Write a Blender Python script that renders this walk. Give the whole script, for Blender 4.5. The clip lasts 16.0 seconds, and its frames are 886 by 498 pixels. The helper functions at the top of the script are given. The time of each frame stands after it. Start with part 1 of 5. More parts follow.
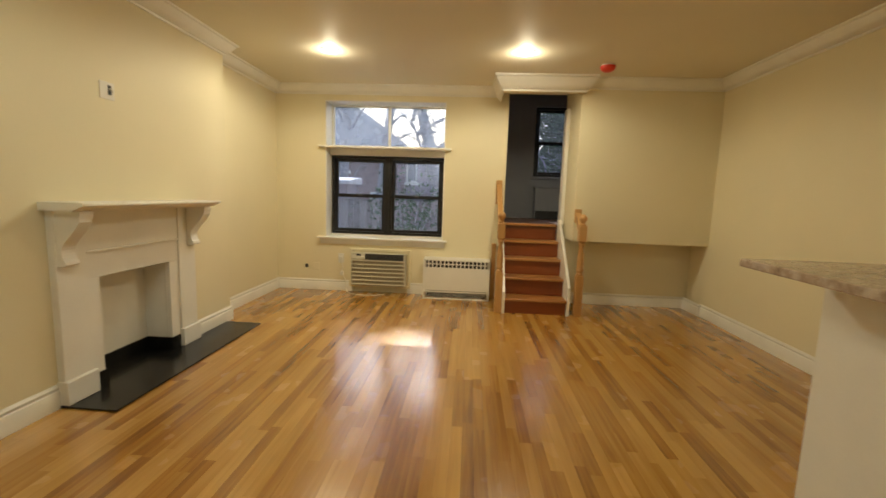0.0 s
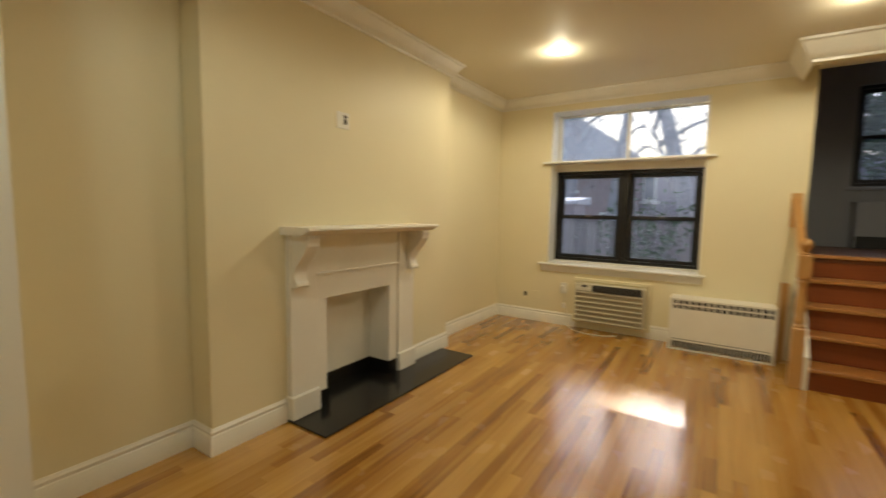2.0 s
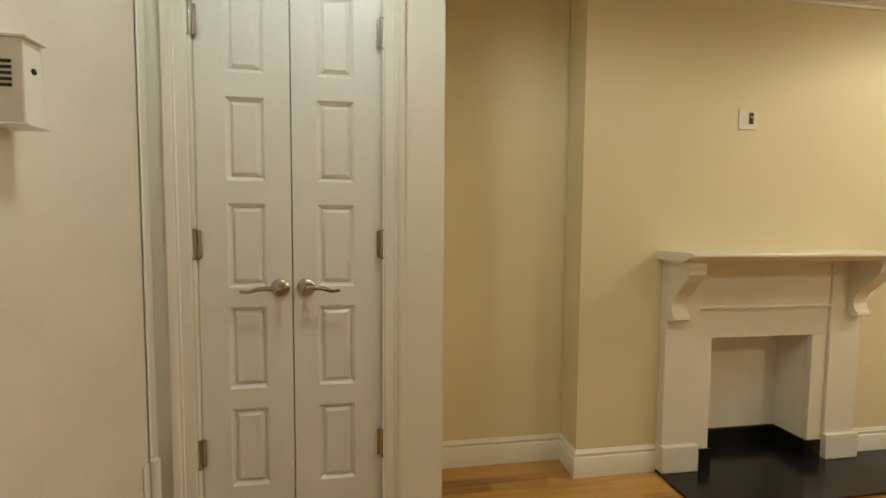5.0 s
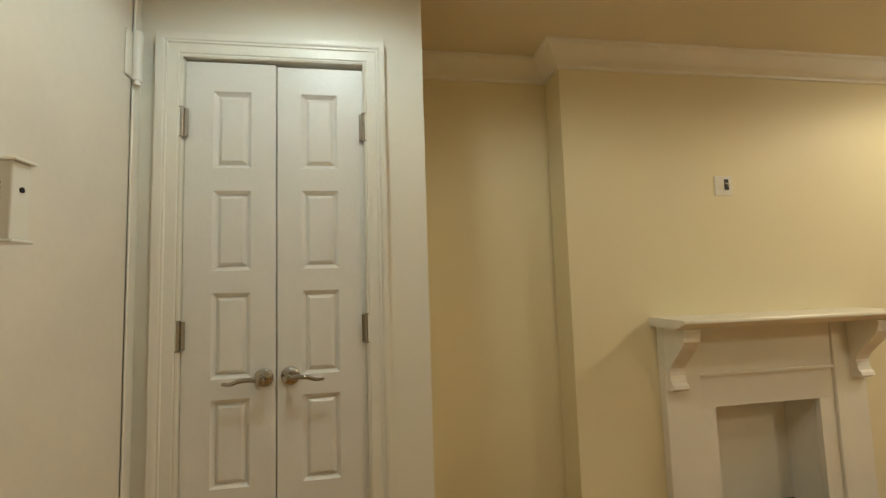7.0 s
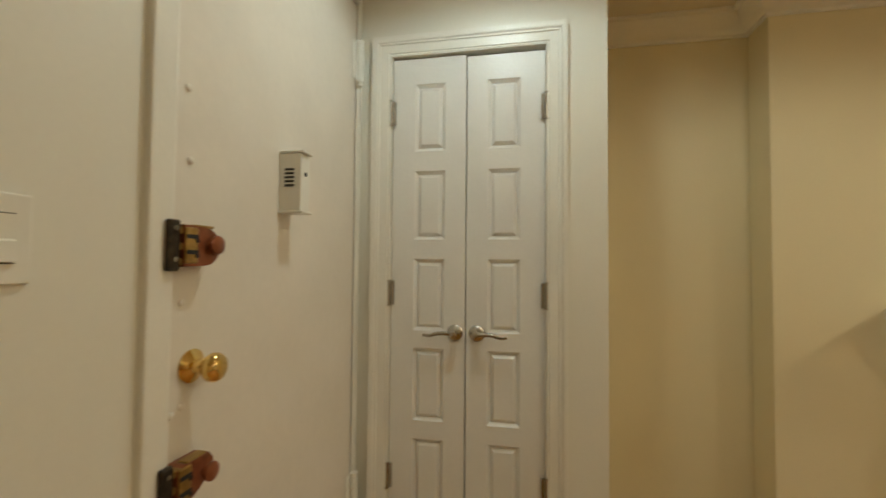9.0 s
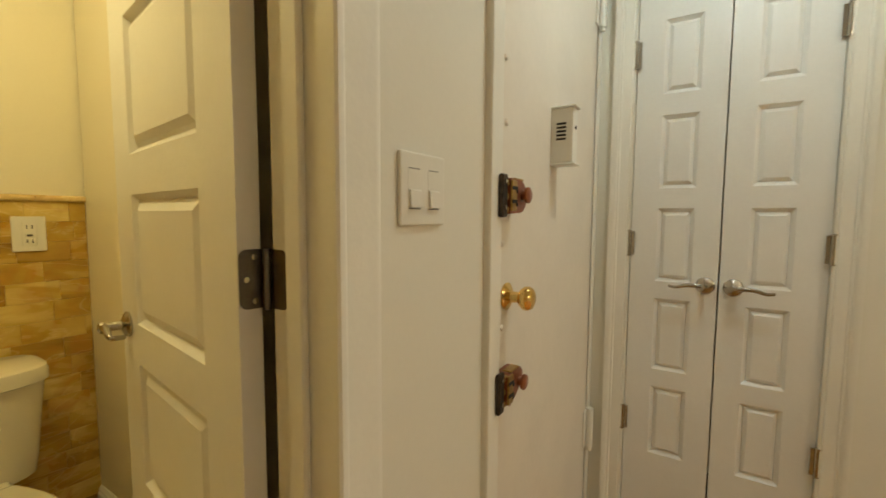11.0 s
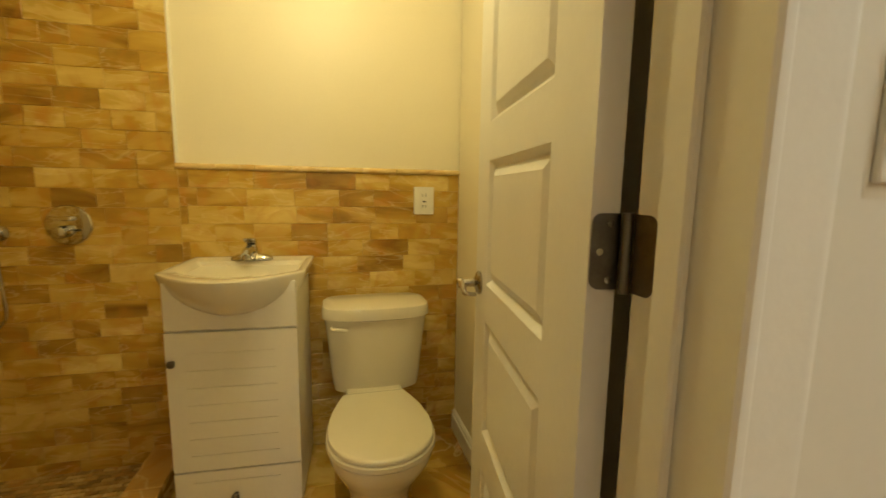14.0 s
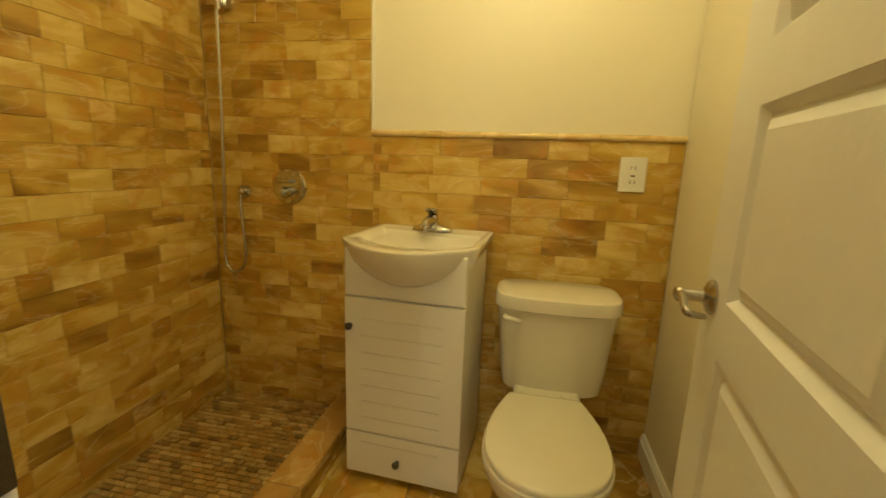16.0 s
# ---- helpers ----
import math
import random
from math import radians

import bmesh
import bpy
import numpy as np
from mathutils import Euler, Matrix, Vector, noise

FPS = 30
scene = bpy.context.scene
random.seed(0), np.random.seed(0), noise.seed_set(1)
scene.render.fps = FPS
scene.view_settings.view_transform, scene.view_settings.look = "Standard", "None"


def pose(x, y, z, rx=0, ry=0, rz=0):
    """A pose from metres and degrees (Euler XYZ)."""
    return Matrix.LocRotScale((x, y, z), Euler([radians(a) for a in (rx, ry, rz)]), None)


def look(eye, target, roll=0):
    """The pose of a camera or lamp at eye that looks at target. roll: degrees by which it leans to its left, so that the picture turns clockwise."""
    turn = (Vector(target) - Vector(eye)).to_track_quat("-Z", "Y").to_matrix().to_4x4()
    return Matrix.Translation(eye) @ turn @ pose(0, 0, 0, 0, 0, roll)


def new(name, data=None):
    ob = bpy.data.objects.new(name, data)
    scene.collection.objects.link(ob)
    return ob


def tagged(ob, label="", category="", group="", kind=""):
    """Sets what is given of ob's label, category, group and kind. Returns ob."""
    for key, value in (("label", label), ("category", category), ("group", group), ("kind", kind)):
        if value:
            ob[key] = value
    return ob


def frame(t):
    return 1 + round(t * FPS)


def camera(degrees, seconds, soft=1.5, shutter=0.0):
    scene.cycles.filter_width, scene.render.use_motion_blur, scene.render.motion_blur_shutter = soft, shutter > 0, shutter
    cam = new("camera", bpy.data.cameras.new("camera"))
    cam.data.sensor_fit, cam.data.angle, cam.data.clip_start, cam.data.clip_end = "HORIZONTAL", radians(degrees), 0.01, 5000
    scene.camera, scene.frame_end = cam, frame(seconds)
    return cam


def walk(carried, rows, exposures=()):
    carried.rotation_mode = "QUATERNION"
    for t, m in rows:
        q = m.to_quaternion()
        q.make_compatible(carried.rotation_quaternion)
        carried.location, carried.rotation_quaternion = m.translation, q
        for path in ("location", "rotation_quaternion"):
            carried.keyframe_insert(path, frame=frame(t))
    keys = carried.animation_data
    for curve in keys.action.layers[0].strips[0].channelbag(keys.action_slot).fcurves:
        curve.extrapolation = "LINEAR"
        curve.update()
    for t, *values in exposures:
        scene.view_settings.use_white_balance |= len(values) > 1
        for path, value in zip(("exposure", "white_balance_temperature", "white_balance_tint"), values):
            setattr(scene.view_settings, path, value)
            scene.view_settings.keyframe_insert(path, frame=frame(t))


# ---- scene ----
cam = camera(92.3, 16.0, shutter=0.4)
PATH = [
    (0, (-0.072, 0.282, 1.204), (-0.19, 2.263, 0.954), 1.9),
    (0.5, (-0.093, 0.392, 1.2), (-0.363, 2.36, 0.97), 2.4),
    (1, (-0.138, 0.557, 1.21), (-0.447, 2.524, 1.026), 0.9),
    (1.5, (-0.197, 0.694, 1.205), (-0.757, 2.601, 0.983), -0.4),
    (2, (-0.233, 0.85, 1.207), (-1.324, 2.517, 1.028), 1.0),
    (2.5, (-0.281, 0.923, 1.216), (-1.755, 2.258, 1.001), 0.3),
    (3, (-0.369, 0.938, 1.22), (-2.055, 1.999, 1.044), 0.5),
    (3.5, (-0.421, 0.911, 1.222), (-2.263, 1.677, 1.077), -0.3),
    (3.7, (-0.431, 0.897, 1.221), (-2.33, 1.506, 1.067), 0.4),
    (5.8, (-0.313, 0.982, 1.243), (-2.293, 1.246, 1.148), 0.3),
    (6, (-0.315, 0.985, 1.257), (-2.295, 1.259, 1.203), 0.1),
    (6.5, (-0.326, 0.992, 1.288), (-2.3, 1.299, 1.376), -0.9),
    (7, (-0.334, 1.002, 1.298), (-2.304, 1.307, 1.46), -1.8),
    (7.5, (-0.329, 1.005, 1.293), (-2.309, 1.251, 1.437), -1.5),
    (8, (-0.296, 0.989, 1.281), (-2.292, 1.043, 1.397), -0.7),
    (8.5, (-0.262, 0.958, 1.272), (-2.254, 0.795, 1.355), 0.2),
    (9, (-0.229, 0.89, 1.272), (-2.191, 0.506, 1.339), 0.5),
    (9.5, (-0.172, 0.795, 1.267), (-2.073, 0.173, 1.272), 1.1),
    (9.7, (-0.142, 0.765, 1.266), (-2.014, 0.061, 1.256), 1.1),
    (11.8, (0.007, 0.605, 1.24), (-1.557, -0.626, 1.039), 1.2),
    (12, (0.016, 0.59, 1.235), (-1.516, -0.681, 1.037), 1.7),
    (12.5, (0.013, 0.547, 1.23), (-1.306, -0.943, 1.027), 1.6),
    (13, (-0.028, 0.507, 1.233), (-1.065, -1.19, 1.023), 1.6),
    (13.5, (-0.068, 0.499, 1.234), (-0.869, -1.316, 0.981), 0.3),
    (14, (-0.099, 0.5, 1.227), (-0.603, -1.416, 0.956), 0.9),
    (14.5, (-0.108, 0.445, 1.217), (-0.364, -1.52, 0.948), 0.7),
    (15, (-0.135, 0.346, 1.208), (-0.19, -1.628, 0.891), 1.1),
    (15.5, (-0.137, 0.289, 1.203), (-0.039, -1.674, 0.83), 1.1),
    (16, (-0.148, 0.252, 1.205), (0.23, -1.67, 0.801), 2.0),
]
walk(cam, [(t, look(eye, target, roll)) for t, eye, target, roll in PATH], [(0.0, 0.73), (1.0, 0.67), (1.5, 0.57), (2.0, 0.55), (3.0, 0.55), (3.7, 0.60), (5.8, 0.68), (6.5, 0.58), (7.0, 0.50), (8.5, 0.48), (9.2, 0.43), (9.7, 0.45), (11.8, 0.86), (12.5, 0.88), (13.0, 0.83), (13.5, 0.78), (14.5, 0.77), (16.0, 0.75)])

# ---------------------------------------------------------------- world, sun, large lights
def build_world():
    w = bpy.data.worlds.new("sky")
    scene.world = w
    w.use_nodes = True
    nt = w.node_tree
    bg = nt.nodes["Background"]
    sky = nt.nodes.new("ShaderNodeTexSky")
    sky.sky_type, sky.sun_disc = "NISHITA", False
    sky.sun_elevation, sky.sun_rotation = radians(37.2), radians(-3.5)
    sky.air_density, sky.dust_density, sky.ozone_density = 1.6, 4.5, 4.0
    nt.links.new(sky.outputs[0], bg.inputs[0])
    bg.inputs[1].default_value = SKY
    sun = bpy.data.lights.new("sun", "SUN")
    sun.energy, sun.angle, sun.color = 3.8, radians(0.6), (1.0, 0.97, 0.93)
    so = new("sun", sun)
    so.matrix_world = look((-2.46, 33.8, 22.77), (-0.63, 3.8, 0.0))


SKY = 0.15
WARM, COOL, AMBER = (1.0, 0.885, 0.635), (0.76, 0.96, 0.97), (1.0, 0.845, 0.41)


def lamp(name, loc, watts, colour, radius=0.05):
    d = bpy.data.lights.new(name, "POINT")
    d.energy, d.color, d.shadow_soft_size = watts, colour, radius
    o = new(name, d)
    o.location = loc
    return o


def downlight(loc, watts, colour):
    d = bpy.data.lights.new("downlight_bulb", "SPOT")
    d.energy, d.color, d.shadow_soft_size, d.spot_size, d.spot_blend = watts, colour, 0.09, radians(172), 0.35
    o = new("downlight_bulb", d)
    o.location = loc


build_world()
# recessed ceiling lights of the living room, an added fill lamp, hall and bathroom lights
for x in (-1.36, 0.355):
    downlight((x, 4.15, 2.415), 29, WARM)
    lamp("downlight_glow", (x, 4.15, 2.385), 3.2, WARM, 0.04)
# unseen fill lamp, added to brighten the chimney breast and its recess
downlight((-0.82, 2.05, 2.415), 12.0, WARM)
downlight((-1.22, 0.80, 2.415), 11.0, COOL)
lamp("bathroom_bulb", (-0.04, -0.61, 2.27), 11.0, AMBER, 0.11)

# ---------------------------------------------------------------- materials
def mat(name, colour, rough=0.5, metal=0.0, vary=0.08, scale=3.0, fine=60.0, bump=0.02, rnd=None, emit=0.0, coat=0.0, speck=None, stretch=(1, 1, 1)):
    """A procedural paint, stone or metal: two scales of mottling and a fine relief."""
    m = bpy.data.materials.new(name)
    m.use_nodes = True
    nt = m.node_tree
    N, L = nt.nodes, nt.links
    b = N["Principled BSDF"]
    b.inputs["Roughness"].default_value, b.inputs["Metallic"].default_value = rough, metal
    b.inputs["Coat Weight"].default_value = coat
    tc = N.new("ShaderNodeTexCoord")
    mp = N.new("ShaderNodeMapping")
    mp.inputs["Scale"].default_value = stretch
    L.new(tc.outputs["Object"], mp.inputs[0])
    n1, n2 = N.new("ShaderNodeTexNoise"), N.new("ShaderNodeTexNoise")
    n1.inputs["Scale"].default_value, n2.inputs["Scale"].default_value = scale, fine
    n1.inputs["Detail"].default_value = n2.inputs["Detail"].default_value = 4
    L.new(mp.outputs[0], n1.inputs[0]), L.new(mp.outputs[0], n2.inputs[0])
    mix = N.new("ShaderNodeMath")
    mix.operation = "MULTIPLY_ADD"
    mix.inputs[1].default_value = 0.35
    L.new(n2.outputs[0], mix.inputs[0]), L.new(n1.outputs[0], mix.inputs[2])
    last = mix.outputs[0]
    if rnd:
        if rnd == "object":
            src = N.new("ShaderNodeObjectInfo").outputs["Random"]
        else:
            src = N.new("ShaderNodeNewGeometry").outputs["Random Per Island"]
        add = N.new("ShaderNodeMath")
        add.operation = "MULTIPLY_ADD"
        add.inputs[1].default_value, add.inputs[2].default_value = 0.9, -0.45
        L.new(src, add.inputs[0])
        tot = N.new("ShaderNodeMath")
        tot.operation = "ADD"
        L.new(last, tot.inputs[0]), L.new(add.outputs[0], tot.inputs[1])
        last = tot.outputs[0]
    ramp = N.new("ShaderNodeValToRGB")
    r = ramp.color_ramp
    lo = [max(0, c * (1 - vary)) for c in colour] if not speck else list(speck[0])
    hi = [min(1, c * (1 + vary)) for c in colour] if not speck else list(speck[1])
    r.elements[0].position, r.elements[0].color = 0.42 if not speck else 0.3, (*lo, 1)
    r.elements[1].position, r.elements[1].color = 0.92 if not speck else 1.0, (*hi, 1)
    if speck:
        e = r.elements.new(0.65)
        e.color = (*colour, 1)
    L.new(last, ramp.inputs[0])
    L.new(ramp.outputs[0], b.inputs["Base Color"])
    if bump:
        bp = N.new("ShaderNodeBump")
        bp.inputs["Strength"].default_value, bp.inputs["Distance"].default_value = min(1, bump * 10), 0.002
        L.new(n2.outputs[0], bp.inputs["Height"])
        L.new(bp.outputs[0], b.inputs["Normal"])
    if emit:
        b.inputs["Emission Color"].default_value = (*colour, 1)
        b.inputs["Emission Strength"].default_value = emit
    return m


def wood(name, dark, mid, light, rnd, rough=0.3, axis=1, coat=0.0):
    """Varnished boards: grain drawn out along one axis, tint and grain shifted from board to board."""
    m = bpy.data.materials.new(name)
    m.use_nodes = True
    nt = m.node_tree
    N, L = nt.nodes, nt.links
    b = N["Principled BSDF"]
    tc = N.new("ShaderNodeTexCoord")
    geo = N.new("ShaderNodeObjectInfo").outputs["Random"] if rnd == "object" else N.new("ShaderNodeNewGeometry").outputs["Random Per Island"]
    comb = N.new("ShaderNodeCombineXYZ")
    off = N.new("ShaderNodeMath")
    off.operation = "MULTIPLY"
    off.inputs[1].default_value = 37.0
    L.new(geo, off.inputs[0])
    for k in range(3):
        L.new(off.outputs[0], comb.inputs[k])
    vadd = N.new("ShaderNodeVectorMath")
    L.new(tc.outputs["Object"], vadd.inputs[0]), L.new(comb.outputs[0], vadd.inputs[1])
    mp = N.new("ShaderNodeMapping")
    s = [34.0, 34.0, 34.0]
    s[axis] = 1.6
    mp.inputs["Scale"].default_value = s
    L.new(vadd.outputs[0], mp.inputs[0])
    n1 = N.new("ShaderNodeTexNoise")
    n1.inputs["Scale"].default_value, n1.inputs["Detail"].default_value, n1.inputs["Distortion"].default_value = 1.0, 5, 0.6
    L.new(mp.outputs[0], n1.inputs[0])
    n2 = N.new("ShaderNodeTexNoise")
    n2.inputs["Scale"].default_value, n2.inputs["Detail"].default_value = 3.0, 2
    L.new(vadd.outputs[0], n2.inputs[0])
    a = N.new("ShaderNodeMath")
    a.operation = "MULTIPLY_ADD"
    a.inputs[1].default_value = 0.60
    half = N.new("ShaderNodeMath")
    half.operation = "MULTIPLY_ADD"
    half.inputs[1].default_value, half.inputs[2].default_value = 0.72, -0.13
    L.new(n1.outputs[0], half.inputs[0])
    L.new(geo, a.inputs[0]), L.new(half.outputs[0], a.inputs[2])
    tot = N.new("ShaderNodeMath")
    tot.operation = "MULTIPLY_ADD"
    tot.inputs[1].default_value = 0.2
    L.new(n2.outputs[0], tot.inputs[0]), L.new(a.outputs[0], tot.inputs[2])
    ramp = N.new("ShaderNodeValToRGB")
    r = ramp.color_ramp
    r.elements[0].position, r.elements[0].color = 0.18, (*dark, 1)
    r.elements[1].position, r.elements[1].color = 0.95, (*light, 1)
    e = r.elements.new(0.5)
    e.color = (*mid, 1)
    L.new(tot.outputs[0], ramp.inputs[0])
    L.new(ramp.outputs[0], b.inputs["Base Color"])
    rr = N.new("ShaderNodeMapRange")
    rr.inputs[3].default_value, rr.inputs[4].default_value = rough - 0.05, rough + 0.08
    L.new(n2.outputs[0], rr.inputs[0]), L.new(rr.outputs[0], b.inputs["Roughness"])
    b.inputs["Specular IOR Level"].default_value = 0.12 if coat else 0.5
    b.inputs["Coat IOR"].default_value = 1.65
    b.inputs["Coat Weight"].default_value, b.inputs["Coat Roughness"].default_value = coat, 0.20
    bp = N.new("ShaderNodeBump")
    bp.inputs["Strength"].default_value, bp.inputs["Distance"].default_value = 0.15, 0.001
    L.new(n1.outputs[0], bp.inputs["Height"]), L.new(bp.outputs[0], b.inputs["Normal"])
    return m


def veined(name, dark, mid, light, rnd, rough=0.25):
    """Honey onyx: bands and veins that shift from piece to piece."""
    m = bpy.data.materials.new(name)
    m.use_nodes = True
    nt = m.node_tree
    N, L = nt.nodes, nt.links
    b = N["Principled BSDF"]
    b.inputs["Roughness"].default_value = rough
    tc = N.new("ShaderNodeTexCoord")
    src = N.new("ShaderNodeObjectInfo").outputs["Random"] if rnd == "object" else N.new("ShaderNodeNewGeometry").outputs["Random Per Island"]
    off = N.new("ShaderNodeMath")
    off.operation = "MULTIPLY"
    off.inputs[1].default_value = 53.0
    L.new(src, off.inputs[0])
    comb = N.new("ShaderNodeCombineXYZ")
    for k in range(3):
        L.new(off.outputs[0], comb.inputs[k])
    vadd = N.new("ShaderNodeVectorMath")
    L.new(tc.outputs["Object"], vadd.inputs[0]), L.new(comb.outputs[0], vadd.inputs[1])
    mp = N.new("ShaderNodeMapping")
    mp.inputs["Scale"].default_value = (2.6, 2.6, 8.5)
    mp.inputs["Rotation"].default_value = (0.25, 0.2, 0.1)
    L.new(vadd.outputs[0], mp.inputs[0])
    n1 = N.new("ShaderNodeTexNoise")
    n1.inputs["Scale"].default_value, n1.inputs["Detail"].default_value, n1.inputs["Distortion"].default_value = 1.2, 8, 0.9
    L.new(mp.outputs[0], n1.inputs[0])
    half = N.new("ShaderNodeMath")
    half.operation = "MULTIPLY_ADD"
    half.inputs[1].default_value, half.inputs[2].default_value = 1.15, -0.32
    L.new(n1.outputs[0], half.inputs[0])
    a = N.new("ShaderNodeMath")
    a.operation = "MULTIPLY_ADD"
    a.inputs[1].default_value = 0.34
    L.new(src, a.inputs[0]), L.new(half.outputs[0], a.inputs[2])
    ramp = N.new("ShaderNodeValToRGB")
    r = ramp.color_ramp
    r.elements[0].position, r.elements[0].color = 0.10, (*dark, 1)
    r.elements[1].position, r.elements[1].color = 0.92, (*light, 1)
    e = r.elements.new(0.42)
    e.color = (*mid, 1)
    L.new(a.outputs[0], ramp.inputs[0])
    # rusty clouds
    n2 = N.new("ShaderNodeTexNoise")
    n2.inputs["Scale"].default_value, n2.inputs["Detail"].default_value, n2.inputs["Distortion"].default_value = 7.0, 6, 1.5
    L.new(vadd.outputs[0], n2.inputs[0])
    c2 = N.new("ShaderNodeMapRange")
    c2.inputs[1].default_value, c2.inputs[2].default_value, c2.inputs[3].default_value, c2.inputs[4].default_value = 0.50, 0.72, 0.0, 0.70
    L.new(n2.outputs[0], c2.inputs[0])
    rust = N.new("ShaderNodeMixRGB")
    rust.inputs[2].default_value = (0.52, 0.235, 0.030, 1)
    L.new(c2.outputs[0], rust.inputs[0]), L.new(ramp.outputs[0], rust.inputs[1])
    # thin pale veins where a second noise crosses its middle
    n3 = N.new("ShaderNodeTexNoise")
    n3.inputs["Scale"].default_value, n3.inputs["Detail"].default_value, n3.inputs["Distortion"].default_value = 0.9, 4, 1.2
    L.new(mp.outputs[0], n3.inputs[0])
    d = N.new("ShaderNodeMath")
    d.operation = "SUBTRACT"
    d.inputs[1].default_value = 0.5
    L.new(n3.outputs[0], d.inputs[0])
    ab = N.new("ShaderNodeMath")
    ab.operation = "ABSOLUTE"
    L.new(d.outputs[0], ab.inputs[0])
    c3 = N.new("ShaderNodeMapRange")
    c3.inputs[1].default_value, c3.inputs[2].default_value, c3.inputs[3].default_value, c3.inputs[4].default_value = 0.001, 0.013, 0.32, 0.0
    L.new(ab.outputs[0], c3.inputs[0])
    vein = N.new("ShaderNodeMixRGB")
    vein.inputs[2].default_value = (0.86, 0.74, 0.40, 1)
    L.new(c3.outputs[0], vein.inputs[0]), L.new(rust.outputs[0], vein.inputs[1])
    L.new(vein.outputs[0], b.inputs["Base Color"])
    rr = N.new("ShaderNodeMapRange")
    rr.inputs[3].default_value, rr.inputs[4].default_value = rough - 0.08, rough + 0.12
    L.new(n1.outputs[0], rr.inputs[0]), L.new(rr.outputs[0], b.inputs["Roughness"])
    return m


def glass(name, tint=(1, 1, 1), rough=0.0, dust=0.07):
    """Clear glass; a translucent veil stands in for window glare, scaled by dust."""
    m = bpy.data.materials.new(name)
    m.use_nodes = True
    N, L = m.node_tree.nodes, m.node_tree.links
    b = N["Principled BSDF"]
    b.inputs["Base Color"].default_value = (*tint, 1)
    b.inputs["Transmission Weight"].default_value, b.inputs["Roughness"].default_value, b.inputs["IOR"].default_value = 1.0, rough, 1.02
    glare_veil = N.new("ShaderNodeBsdfTranslucent")
    glare_veil.inputs[0].default_value = (0.72, 0.79, 0.95, 1)
    tc, n = N.new("ShaderNodeTexCoord"), N.new("ShaderNodeTexNoise")
    n.inputs["Scale"].default_value, n.inputs["Detail"].default_value = 6.0, 5
    L.new(tc.outputs["Object"], n.inputs[0])
    amount = N.new("ShaderNodeMapRange")
    amount.inputs[1].default_value, amount.inputs[2].default_value = 0.3, 0.7
    amount.inputs[3].default_value, amount.inputs[4].default_value = dust * 0.7, dust * 1.3
    L.new(n.outputs[0], amount.inputs[0])
    mix = N.new("ShaderNodeMixShader")
    L.new(amount.outputs[0], mix.inputs[0]), L.new(b.outputs[0], mix.inputs[1]), L.new(glare_veil.outputs[0], mix.inputs[2])
    L.new(mix.outputs[0], N["Material Output"].inputs[0])
    return m


